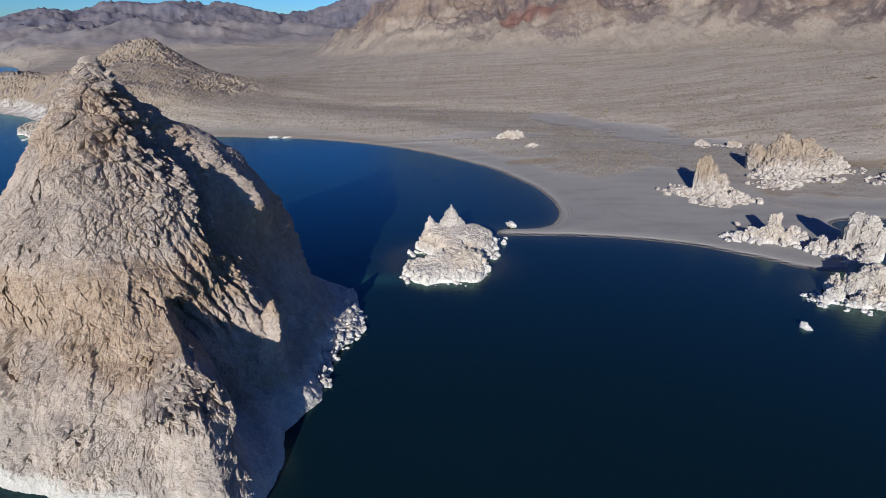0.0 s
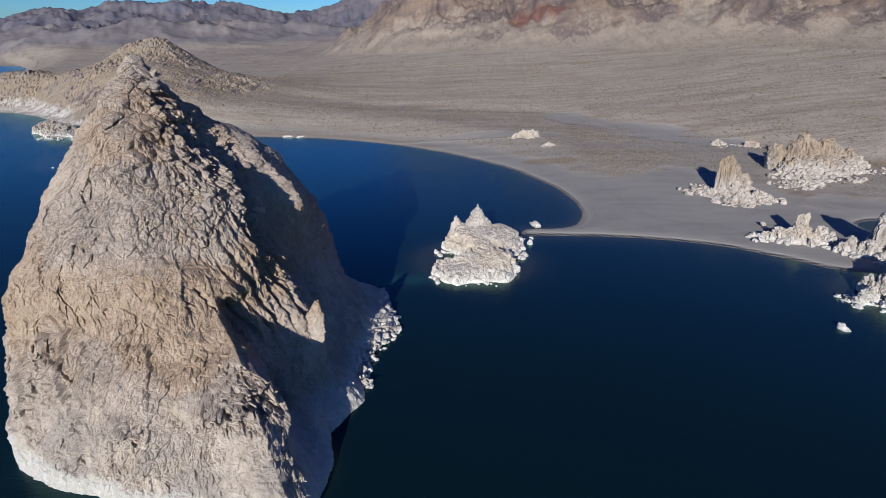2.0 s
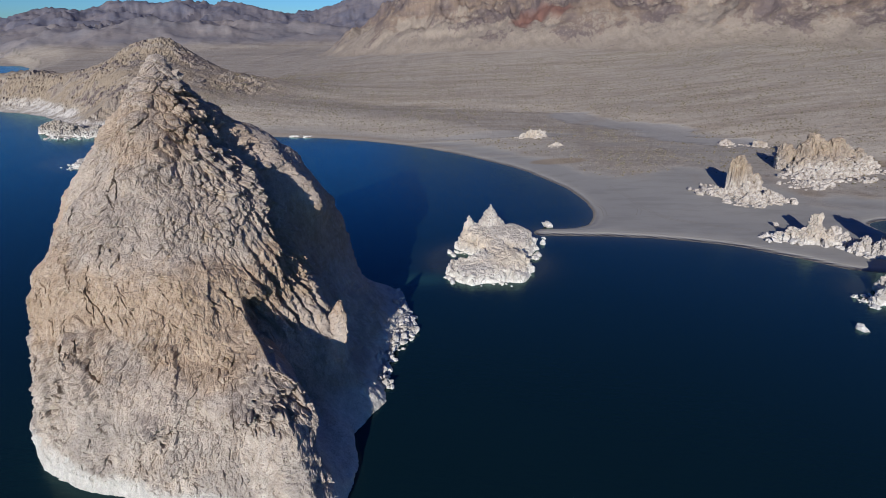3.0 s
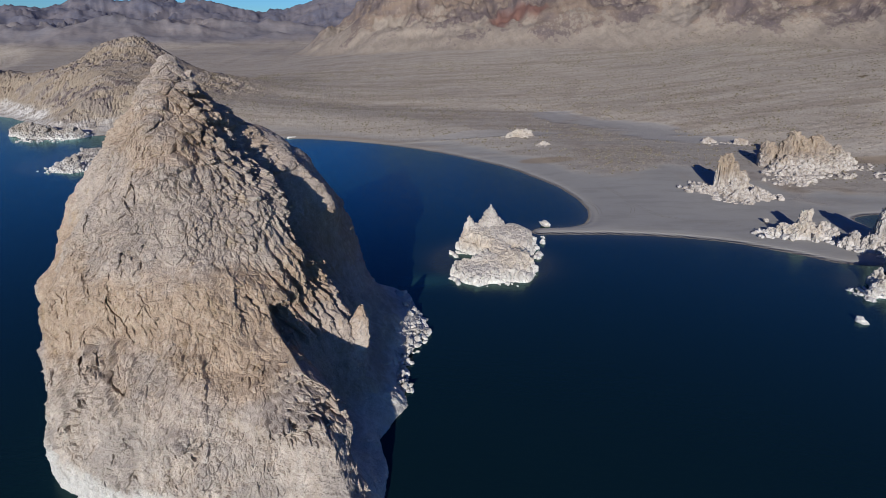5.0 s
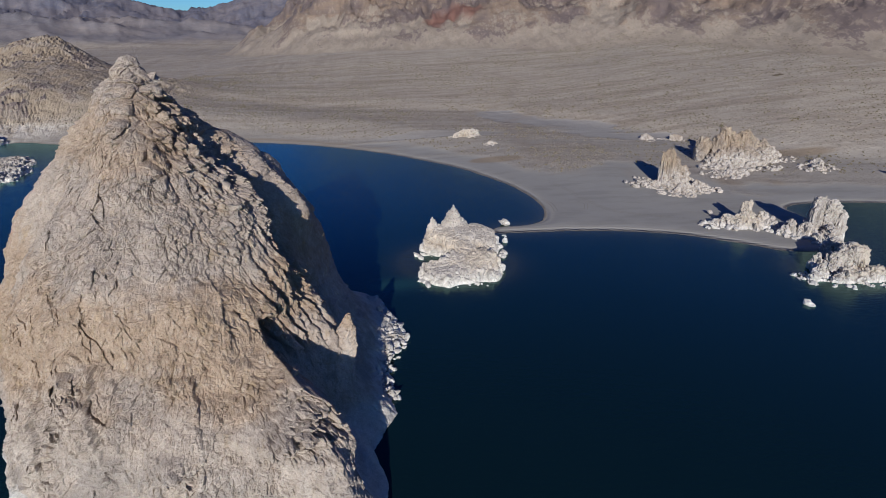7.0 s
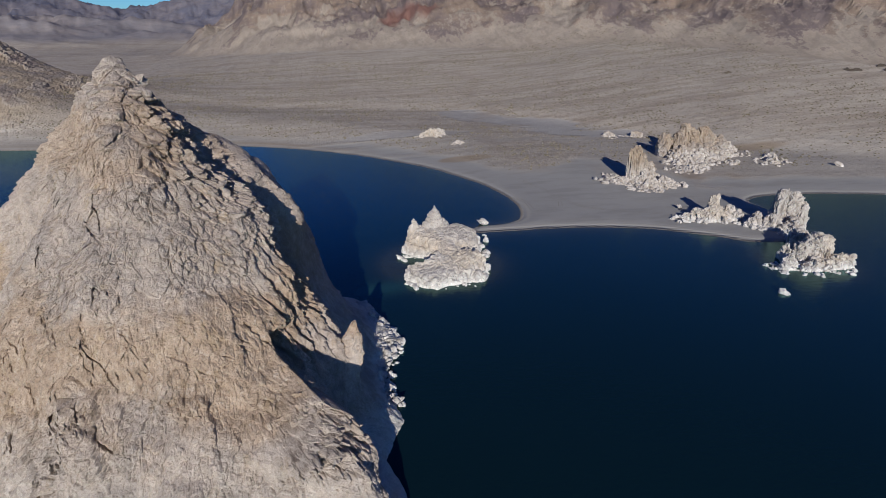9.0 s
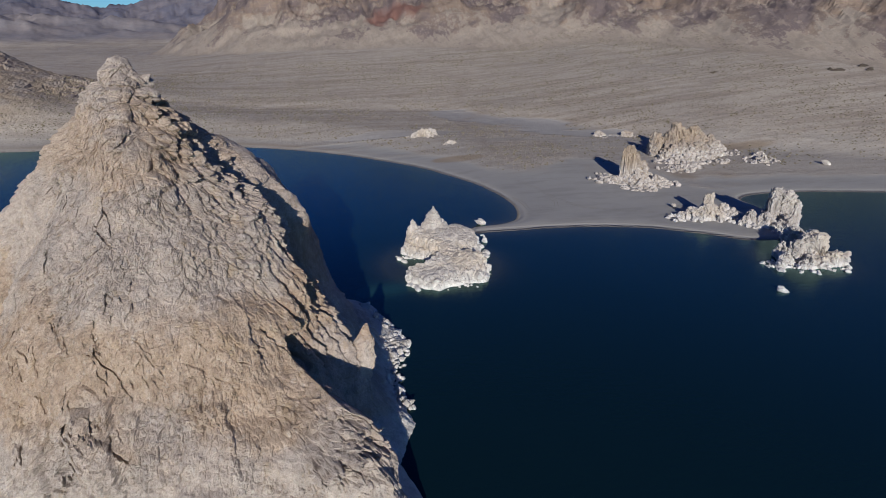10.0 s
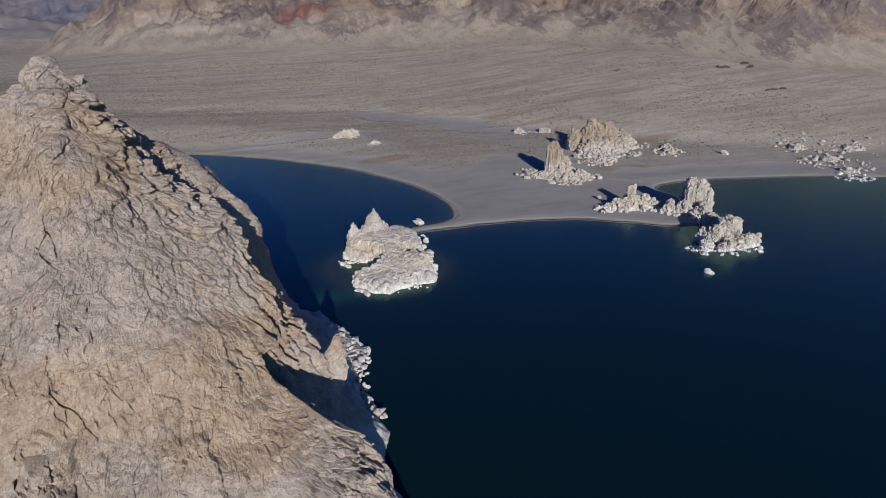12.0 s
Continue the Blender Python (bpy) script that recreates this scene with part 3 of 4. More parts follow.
def around(a, b):
    return (a - b + 180) % 360 - 180


def rock_surface(th, z, cut=0.0):
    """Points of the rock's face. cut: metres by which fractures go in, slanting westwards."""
    p = rock_point(th, z, rock_radius(th, z))
    bend = np.stack([fbm(p, 11, 3, 64), fbm(p, 11, 3, 65), fbm(p, 11, 2, 66)], 1)
    wide = np.maximum(np.hypot(p[:, 0] + 90, p[:, 1] - 140), 6)
    r = rock_radius(th + 2.2 * bend[:, 0] / wide, np.clip(z + 2.5 * bend[:, 2] * smooth(84, 70, z), -2, 84.9))
    deg = np.degrees(th) % 360
    lift = z + 2.0 * bend[:, 1]
    side = deg + 1.6 * bend[:, 0]
    # the deep gully between the front with its buttress and the eastern rib
    edge = np.interp(lift, (4, 11, 15.5, 19, 24.5, 26.5, 28.5, 34, 39), (312, 309.5, 310.5, 311, 310.5, 308, 306, 306, 305))
    wall = np.interp(deg, (302, 314, 326, 334), (37.5, 38, 38.5, 41)) - 0.2 * (z - 26) + 1.2 * bend[:, 1]
    gully = smooth(edge - 0.4, edge + 1.8, side) * smooth(337, 333, deg) * smooth(37, 30, lift + 0.3 * (side - 312)) * smooth(1, 9, lift)
    r = r - gully * np.maximum(r - wall, 0)
    # upright blades and slots of the rib
    rib = smooth(308, 312, side) * smooth(340, 335, side) * smooth(19, 25, lift) * smooth(50, 42, lift)
    for at, lean, deep, slim in ((310.5, 0.35, 2.6, 1.1), (315.5, 0.5, 1.5, 0.7), (320, 0.45, 1.9, 0.8), (325.5, 0.4, 1.5, 0.7), (331, 0.4, 2.2, 1.0)):
        r = r - deep * np.exp(-((side - at + lean * (z - 35) + 2.4 * bend[:, 2]) / slim) ** 2) * rib
    # the shaded hollow under the crest and the block that stands beyond it
    gash = np.interp(z, (38, 43, 50, 57, 64, 72), (332, 334, 338, 344, 350, 356))
    reach = smooth(38, 44, lift) * smooth(70, 60, lift)
    r = r - reach * (3.8 * np.exp(-(around(side, gash) / 4.0) ** 2) - 1.4 * np.exp(-(around(side, gash - 9) / 4) ** 2))
    r = r + 2.6 * smooth(8.5, 6, np.abs(around(side, gash + 12))) * smooth(44, 47, lift) * smooth(58, 54, lift)
    # slabs of the lower front, undercut at their edges
    tear = fbm(p, 2.2, 3, 67, 0.6)
    for at, mid, broad, tall, out in ((263.5, 25, 4.2, 7.5, 1.2), (284, 25, 4.5, 6, 1.2), (249, 20, 4.0, 8, 1.4), (293, 39, 6.0, 8, 0.7)):
        off = np.abs(around(deg, at) + 2.5 * bend[:, 2] + 1.4 * tear) / broad
        high = smooth(mid + tall, mid + tall - 0.8, lift + 2.0 * tear) * smooth(mid - tall * 1.4, mid, lift)
        r = r + out * smooth(1.0, 0.8, off) * high
    p = rock_point(th, z, r)
    # where it breaks into knobs: the crest, the top, the rib, the buttress, the foot
    crest = smooth(50, 64, z) * smooth(62, 30, np.abs(around(deg, 338)))
    knobs = np.maximum(crest, smooth(76, 80, z) * 0.8)
    buttress = smooth(10, 5, np.abs(around(deg, 305))) * smooth(30, 27, z) * smooth(17, 21, z)
    knobs = np.maximum(knobs, buttress)
    knobs = np.maximum(knobs, smooth(22, 9, np.abs(around(deg, 337))) * smooth(66, 50, z) * smooth(20, 30, z) * 0.45)
    knobs = np.maximum(knobs, 0.3 * smooth(13, 6, z) * smooth(70, 50, np.abs(around(deg, 20))))
    knobs = np.maximum(knobs, 0.35 * smooth(62, 72, z))
    fluted = np.maximum(smooth(28, 33, lift) * smooth(48, 40, lift) * smooth(330, 300, deg), rib)
    low = smooth(29, 22, lift) * (1 - knobs) * smooth(330, 315, deg)
    coarse = smooth(-0.15, 0.35, fbm(p, 13, 3, 91))
    q = p + 1.4 * bend
    d = 1.5 * fbm(p, 15, 3, 71) + 1.0 * fbm(q, 5.5, 4, 72)
    face, joint, pick = crags(q, (4.6, 4.6, 5.2), 73)
    d += (0.45 + 0.6 * knobs) * face + (0.05 + 2.0 * knobs) * (smooth(0.0, 0.42, joint) - 0.62) - 0.3 * knobs * smooth(0.06, 0.0, joint)
    face, joint, pick = crags(q + 0.5 * bend, (1.9, 1.9, 2.4), 74)
    d += (0.24 + 0.22 * coarse + 0.45 * knobs) * face + (0.1 + 0.12 * coarse + 0.65 * knobs) * (smooth(0.0, 0.38, joint) - 0.55)
    d -= (1.7 * buttress + 0.3 * coarse * (1 - knobs)) * smooth(0.12, 0.0, joint)
    face, joint, pick = crags(p + 0.2 * bend, (0.8, 0.8, 0.9), 75)
    d += (0.17 + 0.16 * coarse + 0.26 * knobs) * face + (0.06 + 0.1 * coarse) * (smooth(0.0, 0.3, joint) - 0.6)
    # chunky broken rock towards the eastern edge of the front
    chunky = smooth(292, 309, side) * smooth(345, 336, side) * smooth(27, 33, lift) * smooth(68, 56, lift)
    face, joint, pick = crags(q + 0.8 * bend, (1.6, 1.6, 2.2), 92)
    d += chunky * (0.55 * face + (0.25 + 0.45 * coarse) * (smooth(0.0, 0.34, joint) - 0.62))
    # upright flutes in the middle, level ledges low down
    d += (0.24 + 0.5 * rib) * fluted * fbm(q, (1.7, 1.7, 8.5), 4, 78, 0.6, True)
    d += low * (0.75 * fbm(q, (10, 10, 2.4), 4, 79, 0.58, True) + 0.5 * fbm(p, 4.5, 3, 80))
    d += (0.26 + 0.2 * coarse + 0.2 * knobs) * fbm(p, 1.0, 3, 76, 0.68) + 0.45 * fbm(q, 2.8, 3, 77, 0.6)
    d *= 0.4 + 0.6 * smooth(0, 8, z)
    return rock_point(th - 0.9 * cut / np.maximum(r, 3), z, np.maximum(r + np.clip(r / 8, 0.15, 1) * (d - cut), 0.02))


def groove(cut, deg, zz, line, deep, slim):
    """Cuts one ragged fracture along a line of (direction, height) into the grid of depths."""
    line = np.array(line, float)
    line[:, 0] = (line[:, 0] - 20) % 360 + 20
    c0, c1 = np.searchsorted(deg, (line[:, 0].min() - 2.5, line[:, 0].max() + 2.5))
    r0, r1 = np.searchsorted(zz, (line[:, 1].min() - 2, line[:, 1].max() + 2))
    if c1 - c0 < 3 or r1 - r0 < 3:
        return
    A, H = np.meshgrid(np.radians(deg[c0:c1]) * 45, zz[r0:r1])
    q = np.stack([A.ravel(), H.ravel(), 0 * A.ravel()], 1)
    q[:, 0] += 0.32 * fbm(q, 1.3, 3, 11, 0.6)
    pts = np.stack([np.radians(line[:, 0]) * 45, line[:, 1]], 1)
    far = np.full(len(q), 9.0)
    n = len(pts) - 1
    for k in range(n):
        ab = pts[k + 1] - pts[k]
        t = np.clip(((q[:, :2] - pts[k]) @ ab) / (ab @ ab + 1e-9), 0, 1)
        s = (k + t) / n
        thick = slim * (0.35 + 0.65 * np.sin(np.pi * np.clip(s, 0.03, 0.97))) * (0.75 + 0.5 * vnoise(q / 0.9, 12))
        far = np.minimum(far, np.hypot(q[:, 0] - pts[k, 0] - t * ab[0], q[:, 1] - pts[k, 1] - t * ab[1]) / np.maximum(thick, 0.03))
    cut[r0:r1, c0:c1] = np.maximum(cut[r0:r1, c0:c1], (deep * np.exp(-far ** 2)).reshape(A.shape))


FRACTURES = [
    (1.2, 0.24, [(266.1, 41.6), (267.1, 38.8), (269.4, 37.2), (270.2, 34.7), (271.4, 32.3)]),
    (1.1, 0.22, [(274.4, 38.5), (275.2, 35.5), (275.3, 31.2)]),
    (0.9, 0.2, [(271.9, 35.9), (272.3, 34.3)]),
    (1.5, 0.34, [(264, 32.7), (264.8, 29), (267.1, 28), (268.1, 26.1), (270.3, 24), (270.2, 20.9)]),
    (1.0, 0.26, [(258.8, 32.6), (261.6, 32.8), (264, 32.7)]),
    (1.1, 0.26, [(262, 28.7), (265.1, 29.2)]),
    (2.2, 0.55, [(259.2, 30.4), (257.6, 27.9)]),
    (1.3, 0.34, [(256.5, 25.4), (258.2, 23.5), (260.1, 20.7)]),
]
FRACTURES += [
    (1.1, 0.25, [(282.1, 34.4), (282.2, 33.3), (281.2, 32.1)]),
    (1.0, 0.22, [(286.1, 30), (286.6, 28.6)]),
    (1.1, 0.24, [(292.9, 40.4), (292.3, 37.8)]),
    (1.0, 0.2, [(296.5, 36.6), (295.7, 34)]),
    (1.0, 0.2, [(287.1, 38.4), (287.9, 34.6), (287.7, 32.1)]),
    (1.9, 0.45, [(279.6, 18), (281.4, 17.8), (284.1, 18.7)]),
    (1.3, 0.3, [(284, 16.3), (284.8, 14.9)]),
    (1.6, 0.36, [(267.4, 62.5), (268.5, 60.5), (269.9, 58), (270.4, 55.2)]),
    (1.1, 0.24, [(264, 57.9), (266.5, 56.6), (273.2, 53.3)]),
    (2.0, 0.5, [(301.4, 39.4), (303.8, 37.4), (305.4, 34.9), (305.6, 33.5)]),
    (1.5, 0.34, [(281.5, 74), (283.5, 71.8), (279.2, 70.4), (275, 69.6)]),
    (1.2, 0.28, [(242.9, 26.3), (247.2, 25.2), (247.7, 22.9)]),
]
deg = np.concatenate([np.linspace(20, 180, 120, endpoint=False), np.linspace(180, 312, 760, endpoint=False), np.linspace(312, 340, 165, endpoint=False), np.linspace(340, 380, 130, endpoint=False)])
zz = np.concatenate([np.linspace(-2, 84.3, 597), (84.5, 84.7, 84.9)])
cut = np.zeros((len(zz), len(deg)))
for deep, slim, line in FRACTURES:
    groove(cut, deg, zz, line, deep, slim)
# lesser fractures: steep ones in the fluted middle, crooked ones above, clusters of dark breaks low down
rnd = random.Random(8)


def crooked(a, z, length, swing, level):
    pts, way = [(a, z)], level + rnd.uniform(-0.3, 0.3)
    for _ in range(max(2, int(length / 0.8))):
        way += rnd.uniform(-swing, swing)
        pts.append((pts[-1][0] + math.degrees(0.8 * math.cos(way) / 45), pts[-1][1] + 0.8 * math.sin(way)))
    return pts


for _ in range(75):
    groove(cut, deg, zz, crooked(rnd.uniform(240, 312), rnd.uniform(29, 46), rnd.uniform(1.5, 5), 0.35, -1.35), rnd.uniform(0.35, 0.9), rnd.uniform(0.1, 0.2))
for _ in range(110):
    groove(cut, deg, zz, crooked(rnd.uniform(225, 325), rnd.uniform(42, 74), rnd.uniform(1.2, 4.5), 0.6, rnd.uniform(-2.4, -0.6)), rnd.uniform(0.25, 0.75), rnd.uniform(0.09, 0.18))
for _ in range(60):
    groove(cut, deg, zz, crooked(rnd.uniform(240, 312), rnd.uniform(5, 27), rnd.uniform(1.2, 4), 0.6, rnd.choice((-1.3, -0.1, 0.2))), rnd.uniform(0.3, 0.8), rnd.uniform(0.1, 0.22))
for a, z, broad, tall, count in ((281.5, 17.6, 2.4, 1.2, 16), (278, 8.6, 2.0, 1.4, 14), (287.4, 9, 1.0, 1.6, 8), (258, 26, 1.6, 3.5, 14), (303, 24, 4.0, 3.4, 60), (264, 31, 2.5, 2.2, 12), (252, 14, 3, 3, 10), (272, 47, 5, 3, 10)):
    for _ in range(count):
        groove(cut, deg, zz, crooked(rnd.gauss(a, broad * 0.6), rnd.gauss(z, tall * 0.6), rnd.uniform(0.8, 2.2), 0.8, rnd.uniform(-2.6, 0.4)), rnd.uniform(0.5, 1.3), rnd.uniform(0.12, 0.28))
T, Z = np.meshgrid(np.radians(deg), zz)
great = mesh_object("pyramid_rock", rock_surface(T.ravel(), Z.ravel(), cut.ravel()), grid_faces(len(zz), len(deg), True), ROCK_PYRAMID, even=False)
tagged(great, "tall tan tufa pyramid rock with bleached base in the lake", "rock")


# ---- loose boulders and smaller tufa rocks ----
def boulder_mesh(seed, mt, fine):
    bm = bmesh.new()
    bmesh.ops.create_icosphere(bm, subdivisions=fine, radius=1)
    v = np.array([q.co for q in bm.verts])
    face, joint, _ = crags(v + seed * 7.1, 1.1, seed)
    r = 1 + 0.25 * fbm(v + seed * 3.3, 1.1, 2, seed) + 0.52 * face
    for q, k in zip(bm.verts, r):
        q.co *= float(k)
    me = bpy.data.meshes.new("boulder")
    bm.to_mesh(me)
    bm.free()
    me.materials.append(mt)
    return me


BOULDERS = {mt.name: [boulder_mesh(k + 1, mt, 2) for k in range(10)] for mt in (ROCK_WHITE, ROCK_GREY, ROCK_BROWN, ROCK_PYRAMID)}


def boulder(parent, x, y, z, size, mt, rnd):
    ob = new("boulder", rnd.choice(BOULDERS[mt.name]))
    ob.parent = parent
    ob.location = (x, y, z)
    ob.rotation_euler = (rnd.uniform(-0.6, 0.6), rnd.uniform(-0.6, 0.6), rnd.uniform(0, 6.28))
    ob.scale = [size * rnd.uniform(0.65, 1.35), size * rnd.uniform(0.65, 1.35), size * rnd.uniform(0.5, 1.0)]
    return ob


# rubble along the waterline and knobs along the crest of the great rock
rnd = random.Random(21)
spots = [(rnd.uniform(-14, 30), rnd.uniform(-0.6, 2.5), 0.35 + 1.2 * rnd.random() ** 2, ROCK_WHITE, rnd.uniform(-4.0, 2.0)) for _ in range(290)]
spots += [(rnd.uniform(15, 50), rnd.uniform(-0.5, 4), 0.4 + 1.1 * rnd.random() ** 2, ROCK_WHITE, 0.0) for _ in range(50)]
spots += [(rnd.uniform(310, 385), rnd.uniform(52, 80), 0.4 + 1.3 * rnd.random() ** 2, ROCK_PYRAMID, -0.35) for _ in range(90)]
spots += [(rnd.uniform(297, 311), rnd.uniform(19, 29), 0.35 + 0.8 * rnd.random() ** 2, ROCK_PYRAMID, -0.1) for _ in range(60)]
places = rock_surface(np.radians([a for a, *_ in spots]), np.array([z for _, z, *_ in spots]))
for (a, z, size, mt, out), at in zip(spots, places):
    boulder(great, at[0] + out * math.cos(radians(a)), at[1] + out * math.sin(radians(a)), max(at[2], -0.3), size, mt, rnd)


# the thin pointed flake at the lower end of the eastern rib
U, V = np.meshgrid(np.linspace(0, 2 * np.pi, 64, endpoint=False), np.linspace(0, 1, 60))
zf = 11 + 17 * V
left_x, right_x = -59.5 + 9.3 * V, np.interp(zf, (12, 20, 24.5, 29), (-49.8, -47.6, -48.2, -49.6))
p = np.stack([(left_x + right_x) / 2 + (right_x - left_x) / 2 * np.cos(U), 122.6 + 1.3 * V + (1.5 - 1.1 * V) * np.sin(U), zf], -1).reshape(-1, 3)
face, joint, _ = crags(p, 1.6, 88)
p[:, 1] += 0.5 * face - 0.2 * smooth(0.1, 0, joint) + 0.35 * fbm(p, 1.2, 3, 89)
p[:, 0] += 0.6 * fbm(p, 2.0, 3, 90)
mesh_object("flake", p, grid_faces(60, 64, True), ROCK_PYRAMID, even=False).parent = great


def lump(x, y, z0, rx, ry, h, taper, turn, seed, knob):
    """A tower or mound of tufa: verts and faces of a shell. taper: 1 a cone, 0.5 a dome, 0.2 a block."""
    n = int(np.clip(2 * np.pi * max(rx, ry) / 0.5, 32, 190))
    k = int(np.clip((h + min(rx, ry)) / 0.4, 18, 90))
    t = np.sin(np.linspace(0, np.pi / 2, k))
    A, R = np.meshgrid(np.linspace(0, 2 * np.pi, n, endpoint=False), np.maximum(1 - t ** (1 / taper), 0) ** taper)
    S = np.repeat(t[:, None], n, 1)
    c, s = math.cos(turn), math.sin(turn)
    def place(k):
        ux, uy = R * rx * k * np.cos(A), R * ry * k * np.sin(A)
        return np.stack([x + c * ux - s * uy, y + s * ux + c * uy, z0 - 1.5 + S * (h + 1.5)], -1).reshape(-1, 3)
    p = place(1.0)
    out = np.stack([c * np.cos(A) - s * np.sin(A), s * np.cos(A) + c * np.sin(A), 0.2 + 0.8 * S], -1).reshape(-1, 3)
    out /= np.linalg.norm(out, axis=1)[:, None]
    size = min(rx, ry)
    bend = np.stack([fbm(p, knob * 1.5, 2, 1), fbm(p, knob * 1.5, 2, 2), fbm(p, knob * 1.5, 2, 3)], 1)
    q = p + 0.5 * knob * bend
    d = 0.30 * size * fbm(p + seed * 11, size * 0.8, 3, seed) - 0.06 * size
    face, joint, _ = crags(q, (knob * 1.9, knob * 1.9, knob * 1.8), seed)
    d += knob * (0.42 * face + 0.45 * (smooth(0, 0.3, joint) - 0.6))
    face, joint, _ = crags(q, knob * 0.65, seed + 1)
    d += knob * (0.26 * face + 0.2 * (smooth(0, 0.35, joint) - 0.5))
    d += knob * 0.1 * fbm(p, knob * 0.25, 2, seed + 2)
    fade = np.clip((0.15 + R.ravel()) * 1.4, 0, 1)
    return p + out * (d * fade)[:, None], grid_faces(k, n, True)


def mass(lumps, low, seed, knob):
    """The joined mass of all mounds of a rock: a crag field on a fine grid, open below the ground."""
    l = np.array(lumps)
    x0, x1 = (l[:, 0] - l[:, 2]).min() - 2, (l[:, 0] + l[:, 2]).max() + 2
    y0, y1 = (l[:, 1] - l[:, 3]).min() - 2, (l[:, 1] + l[:, 3]).max() + 2
    step = max(0.28, math.sqrt((x1 - x0) * (y1 - y0) / 24000))
    xs, ys = np.arange(x0, x1, step), np.arange(y0, y1, step)
    X, Y = np.meshgrid(xs, ys)
    p = np.stack([X.ravel(), Y.ravel(), 0 * X.ravel()], 1)
    wx, wy = X.ravel() + 1.3 * knob * fbm(p, 3 * knob, 3, seed + 5), Y.ravel() + 1.3 * knob * fbm(p, 3 * knob, 3, seed + 6)
    total, floor = np.zeros(len(p)), np.zeros(len(p))
    weight = np.zeros(len(p)) + 1e-9
    for (cx, cy, rx, ry, h, taper), z in zip(lumps, low):
        d = np.hypot((wx - cx) / rx, (wy - cy) / ry)
        e = 1 / max(taper, 0.35)
        total += ((h + 1.5) * np.maximum(1 - d ** e, 0) ** (1 / e)) ** 5
        w = np.exp(-np.hypot(wx - cx, wy - cy) / 6)
        floor, weight = floor + w * z, weight + w
    H = (total ** 0.2).reshape(X.shape)
    gy, gx = np.gradient(H, step)
    n = np.stack([-gx, -gy, np.ones_like(gx)], -1).reshape(-1, 3)
    n /= np.linalg.norm(n, axis=1)[:, None]
    p[:, 2] = H.ravel() + floor / weight - 1.5
    q = p + 0.5 * knob * np.stack([fbm(p, knob * 1.5, 2, 1), fbm(p, knob * 1.5, 2, 2), fbm(p, knob * 1.5, 2, 3)], 1)
    face, joint, _ = crags(q, (knob * 1.7, knob * 1.7, knob * 1.5), seed)
    d = knob * (0.7 * face + 0.42 * (smooth(0, 0.3, joint) - 0.6))
    face, joint, _ = crags(q, knob * 0.6, seed + 1)
    d += knob * (0.22 * face + 0.26 * (smooth(0, 0.35, joint) - 0.5)) + knob * 0.08 * fbm(p, knob * 0.3, 3, seed + 2, 0.6)
    p += n * (d * np.clip(H.ravel() / 2, 0, 1))[:, None]
    f = grid_faces(len(ys), len(xs))
    f = f[(H.ravel()[f] > 0.5).any(1)]
    mark = np.arange(len(p))
    while True:
        low_mark = mark[f].min(1)
        old = mark.copy()
        np.minimum.at(mark, f, low_mark[:, None])
        mark = mark[mark]
        if (mark == old).all():
            break
    keys, counts = np.unique(mark[f[:, 0]], return_counts=True)
    pieces = []
    for key in keys[np.argsort(-counts)]:
        part = f[mark[f[:, 0]] == key]
        if len(part) > 25:
            used = np.unique(part)
            pieces.append((p[used], np.searchsorted(used, part)))
    return pieces


def outcrop(name, label, lumps, rubble, mt, seed, knob=2.2, group=""):
    """One tufa rock: towers and mounds in one body, with loose boulders as parts."""
    rnd = random.Random(seed)
    low = np.maximum(ground([l[0] for l in lumps], [l[1] for l in lumps])[0], -0.5)
    pieces = mass(lumps, low, seed * 10, min(knob, 2.4))
    body = mesh_object(name, *pieces[0], mt, even=False)
    for v, f in pieces[1:]:
        mesh_object("side_rock", v, f, mt, even=False).parent = body
    tagged(body, label, "rock", group)
    for i, (x, y, rx, ry, h, taper) in enumerate(lumps):
        if taper <= 0.4:
            v, f = lump(x, y, low[i], rx, ry, h, taper, rnd.uniform(-0.5, 0.5), seed * 10 + i, min(knob, 0.4 * min(rx, ry)))
            mesh_object("pinnacle", v, f, mt, even=False).parent = body
    stones = []
    for x, y, spread, count, small, large in rubble:
        for _ in range(count):
            a, d = rnd.uniform(0, 6.28), spread * math.sqrt(rnd.random())
            stones.append((x + d * math.cos(a), y + d * math.sin(a) * 0.8, small + (large - small) * rnd.random() ** 2))
    # blocks lodged in the mass itself
    verts = pieces[0][0]
    for k in rnd.sample(range(len(verts)), min(len(verts), int(4 + 0.09 * len(np.unique(np.round(verts[:, :2] / 1.2), axis=0))))):
        if verts[k, 2] > 0.8 and mt.name in BOULDERS:
            boulder(body, *verts[k].tolist(), (0.5 + 1.3 * rnd.random() ** 2) * min(knob, 2.6) / 2.4, mt, rnd)
    if stones:
        base = np.maximum(ground([q[0] for q in stones], [q[1] for q in stones])[0], -0.25)
        for (bx, by, size), z in zip(stones, base):
            boulder(body, bx, by, z + size * 0.15, size, mt, rnd)
    return body


G = "tufa rocks of the bay"
ISLAND = spline([(-10, 249), (-20, 247), (-26, 241), (-26.7, 236), (-22, 230), (-17.8, 226.8), (-15.5, 221.8), (-20, 217.4), (-26, 214.5), (-28.9, 209.4), (-25.8, 200.9), (-18.9, 196.3),
                 (-10.4, 199.6), (-4.6, 200.3), (1.5, 202), (4.2, 208), (7.2, 215), (-1, 222.5), (6.2, 228.2), (8.5, 235.6), (9.6, 243), (6, 249), (-2, 251), (-10, 249)], 4)


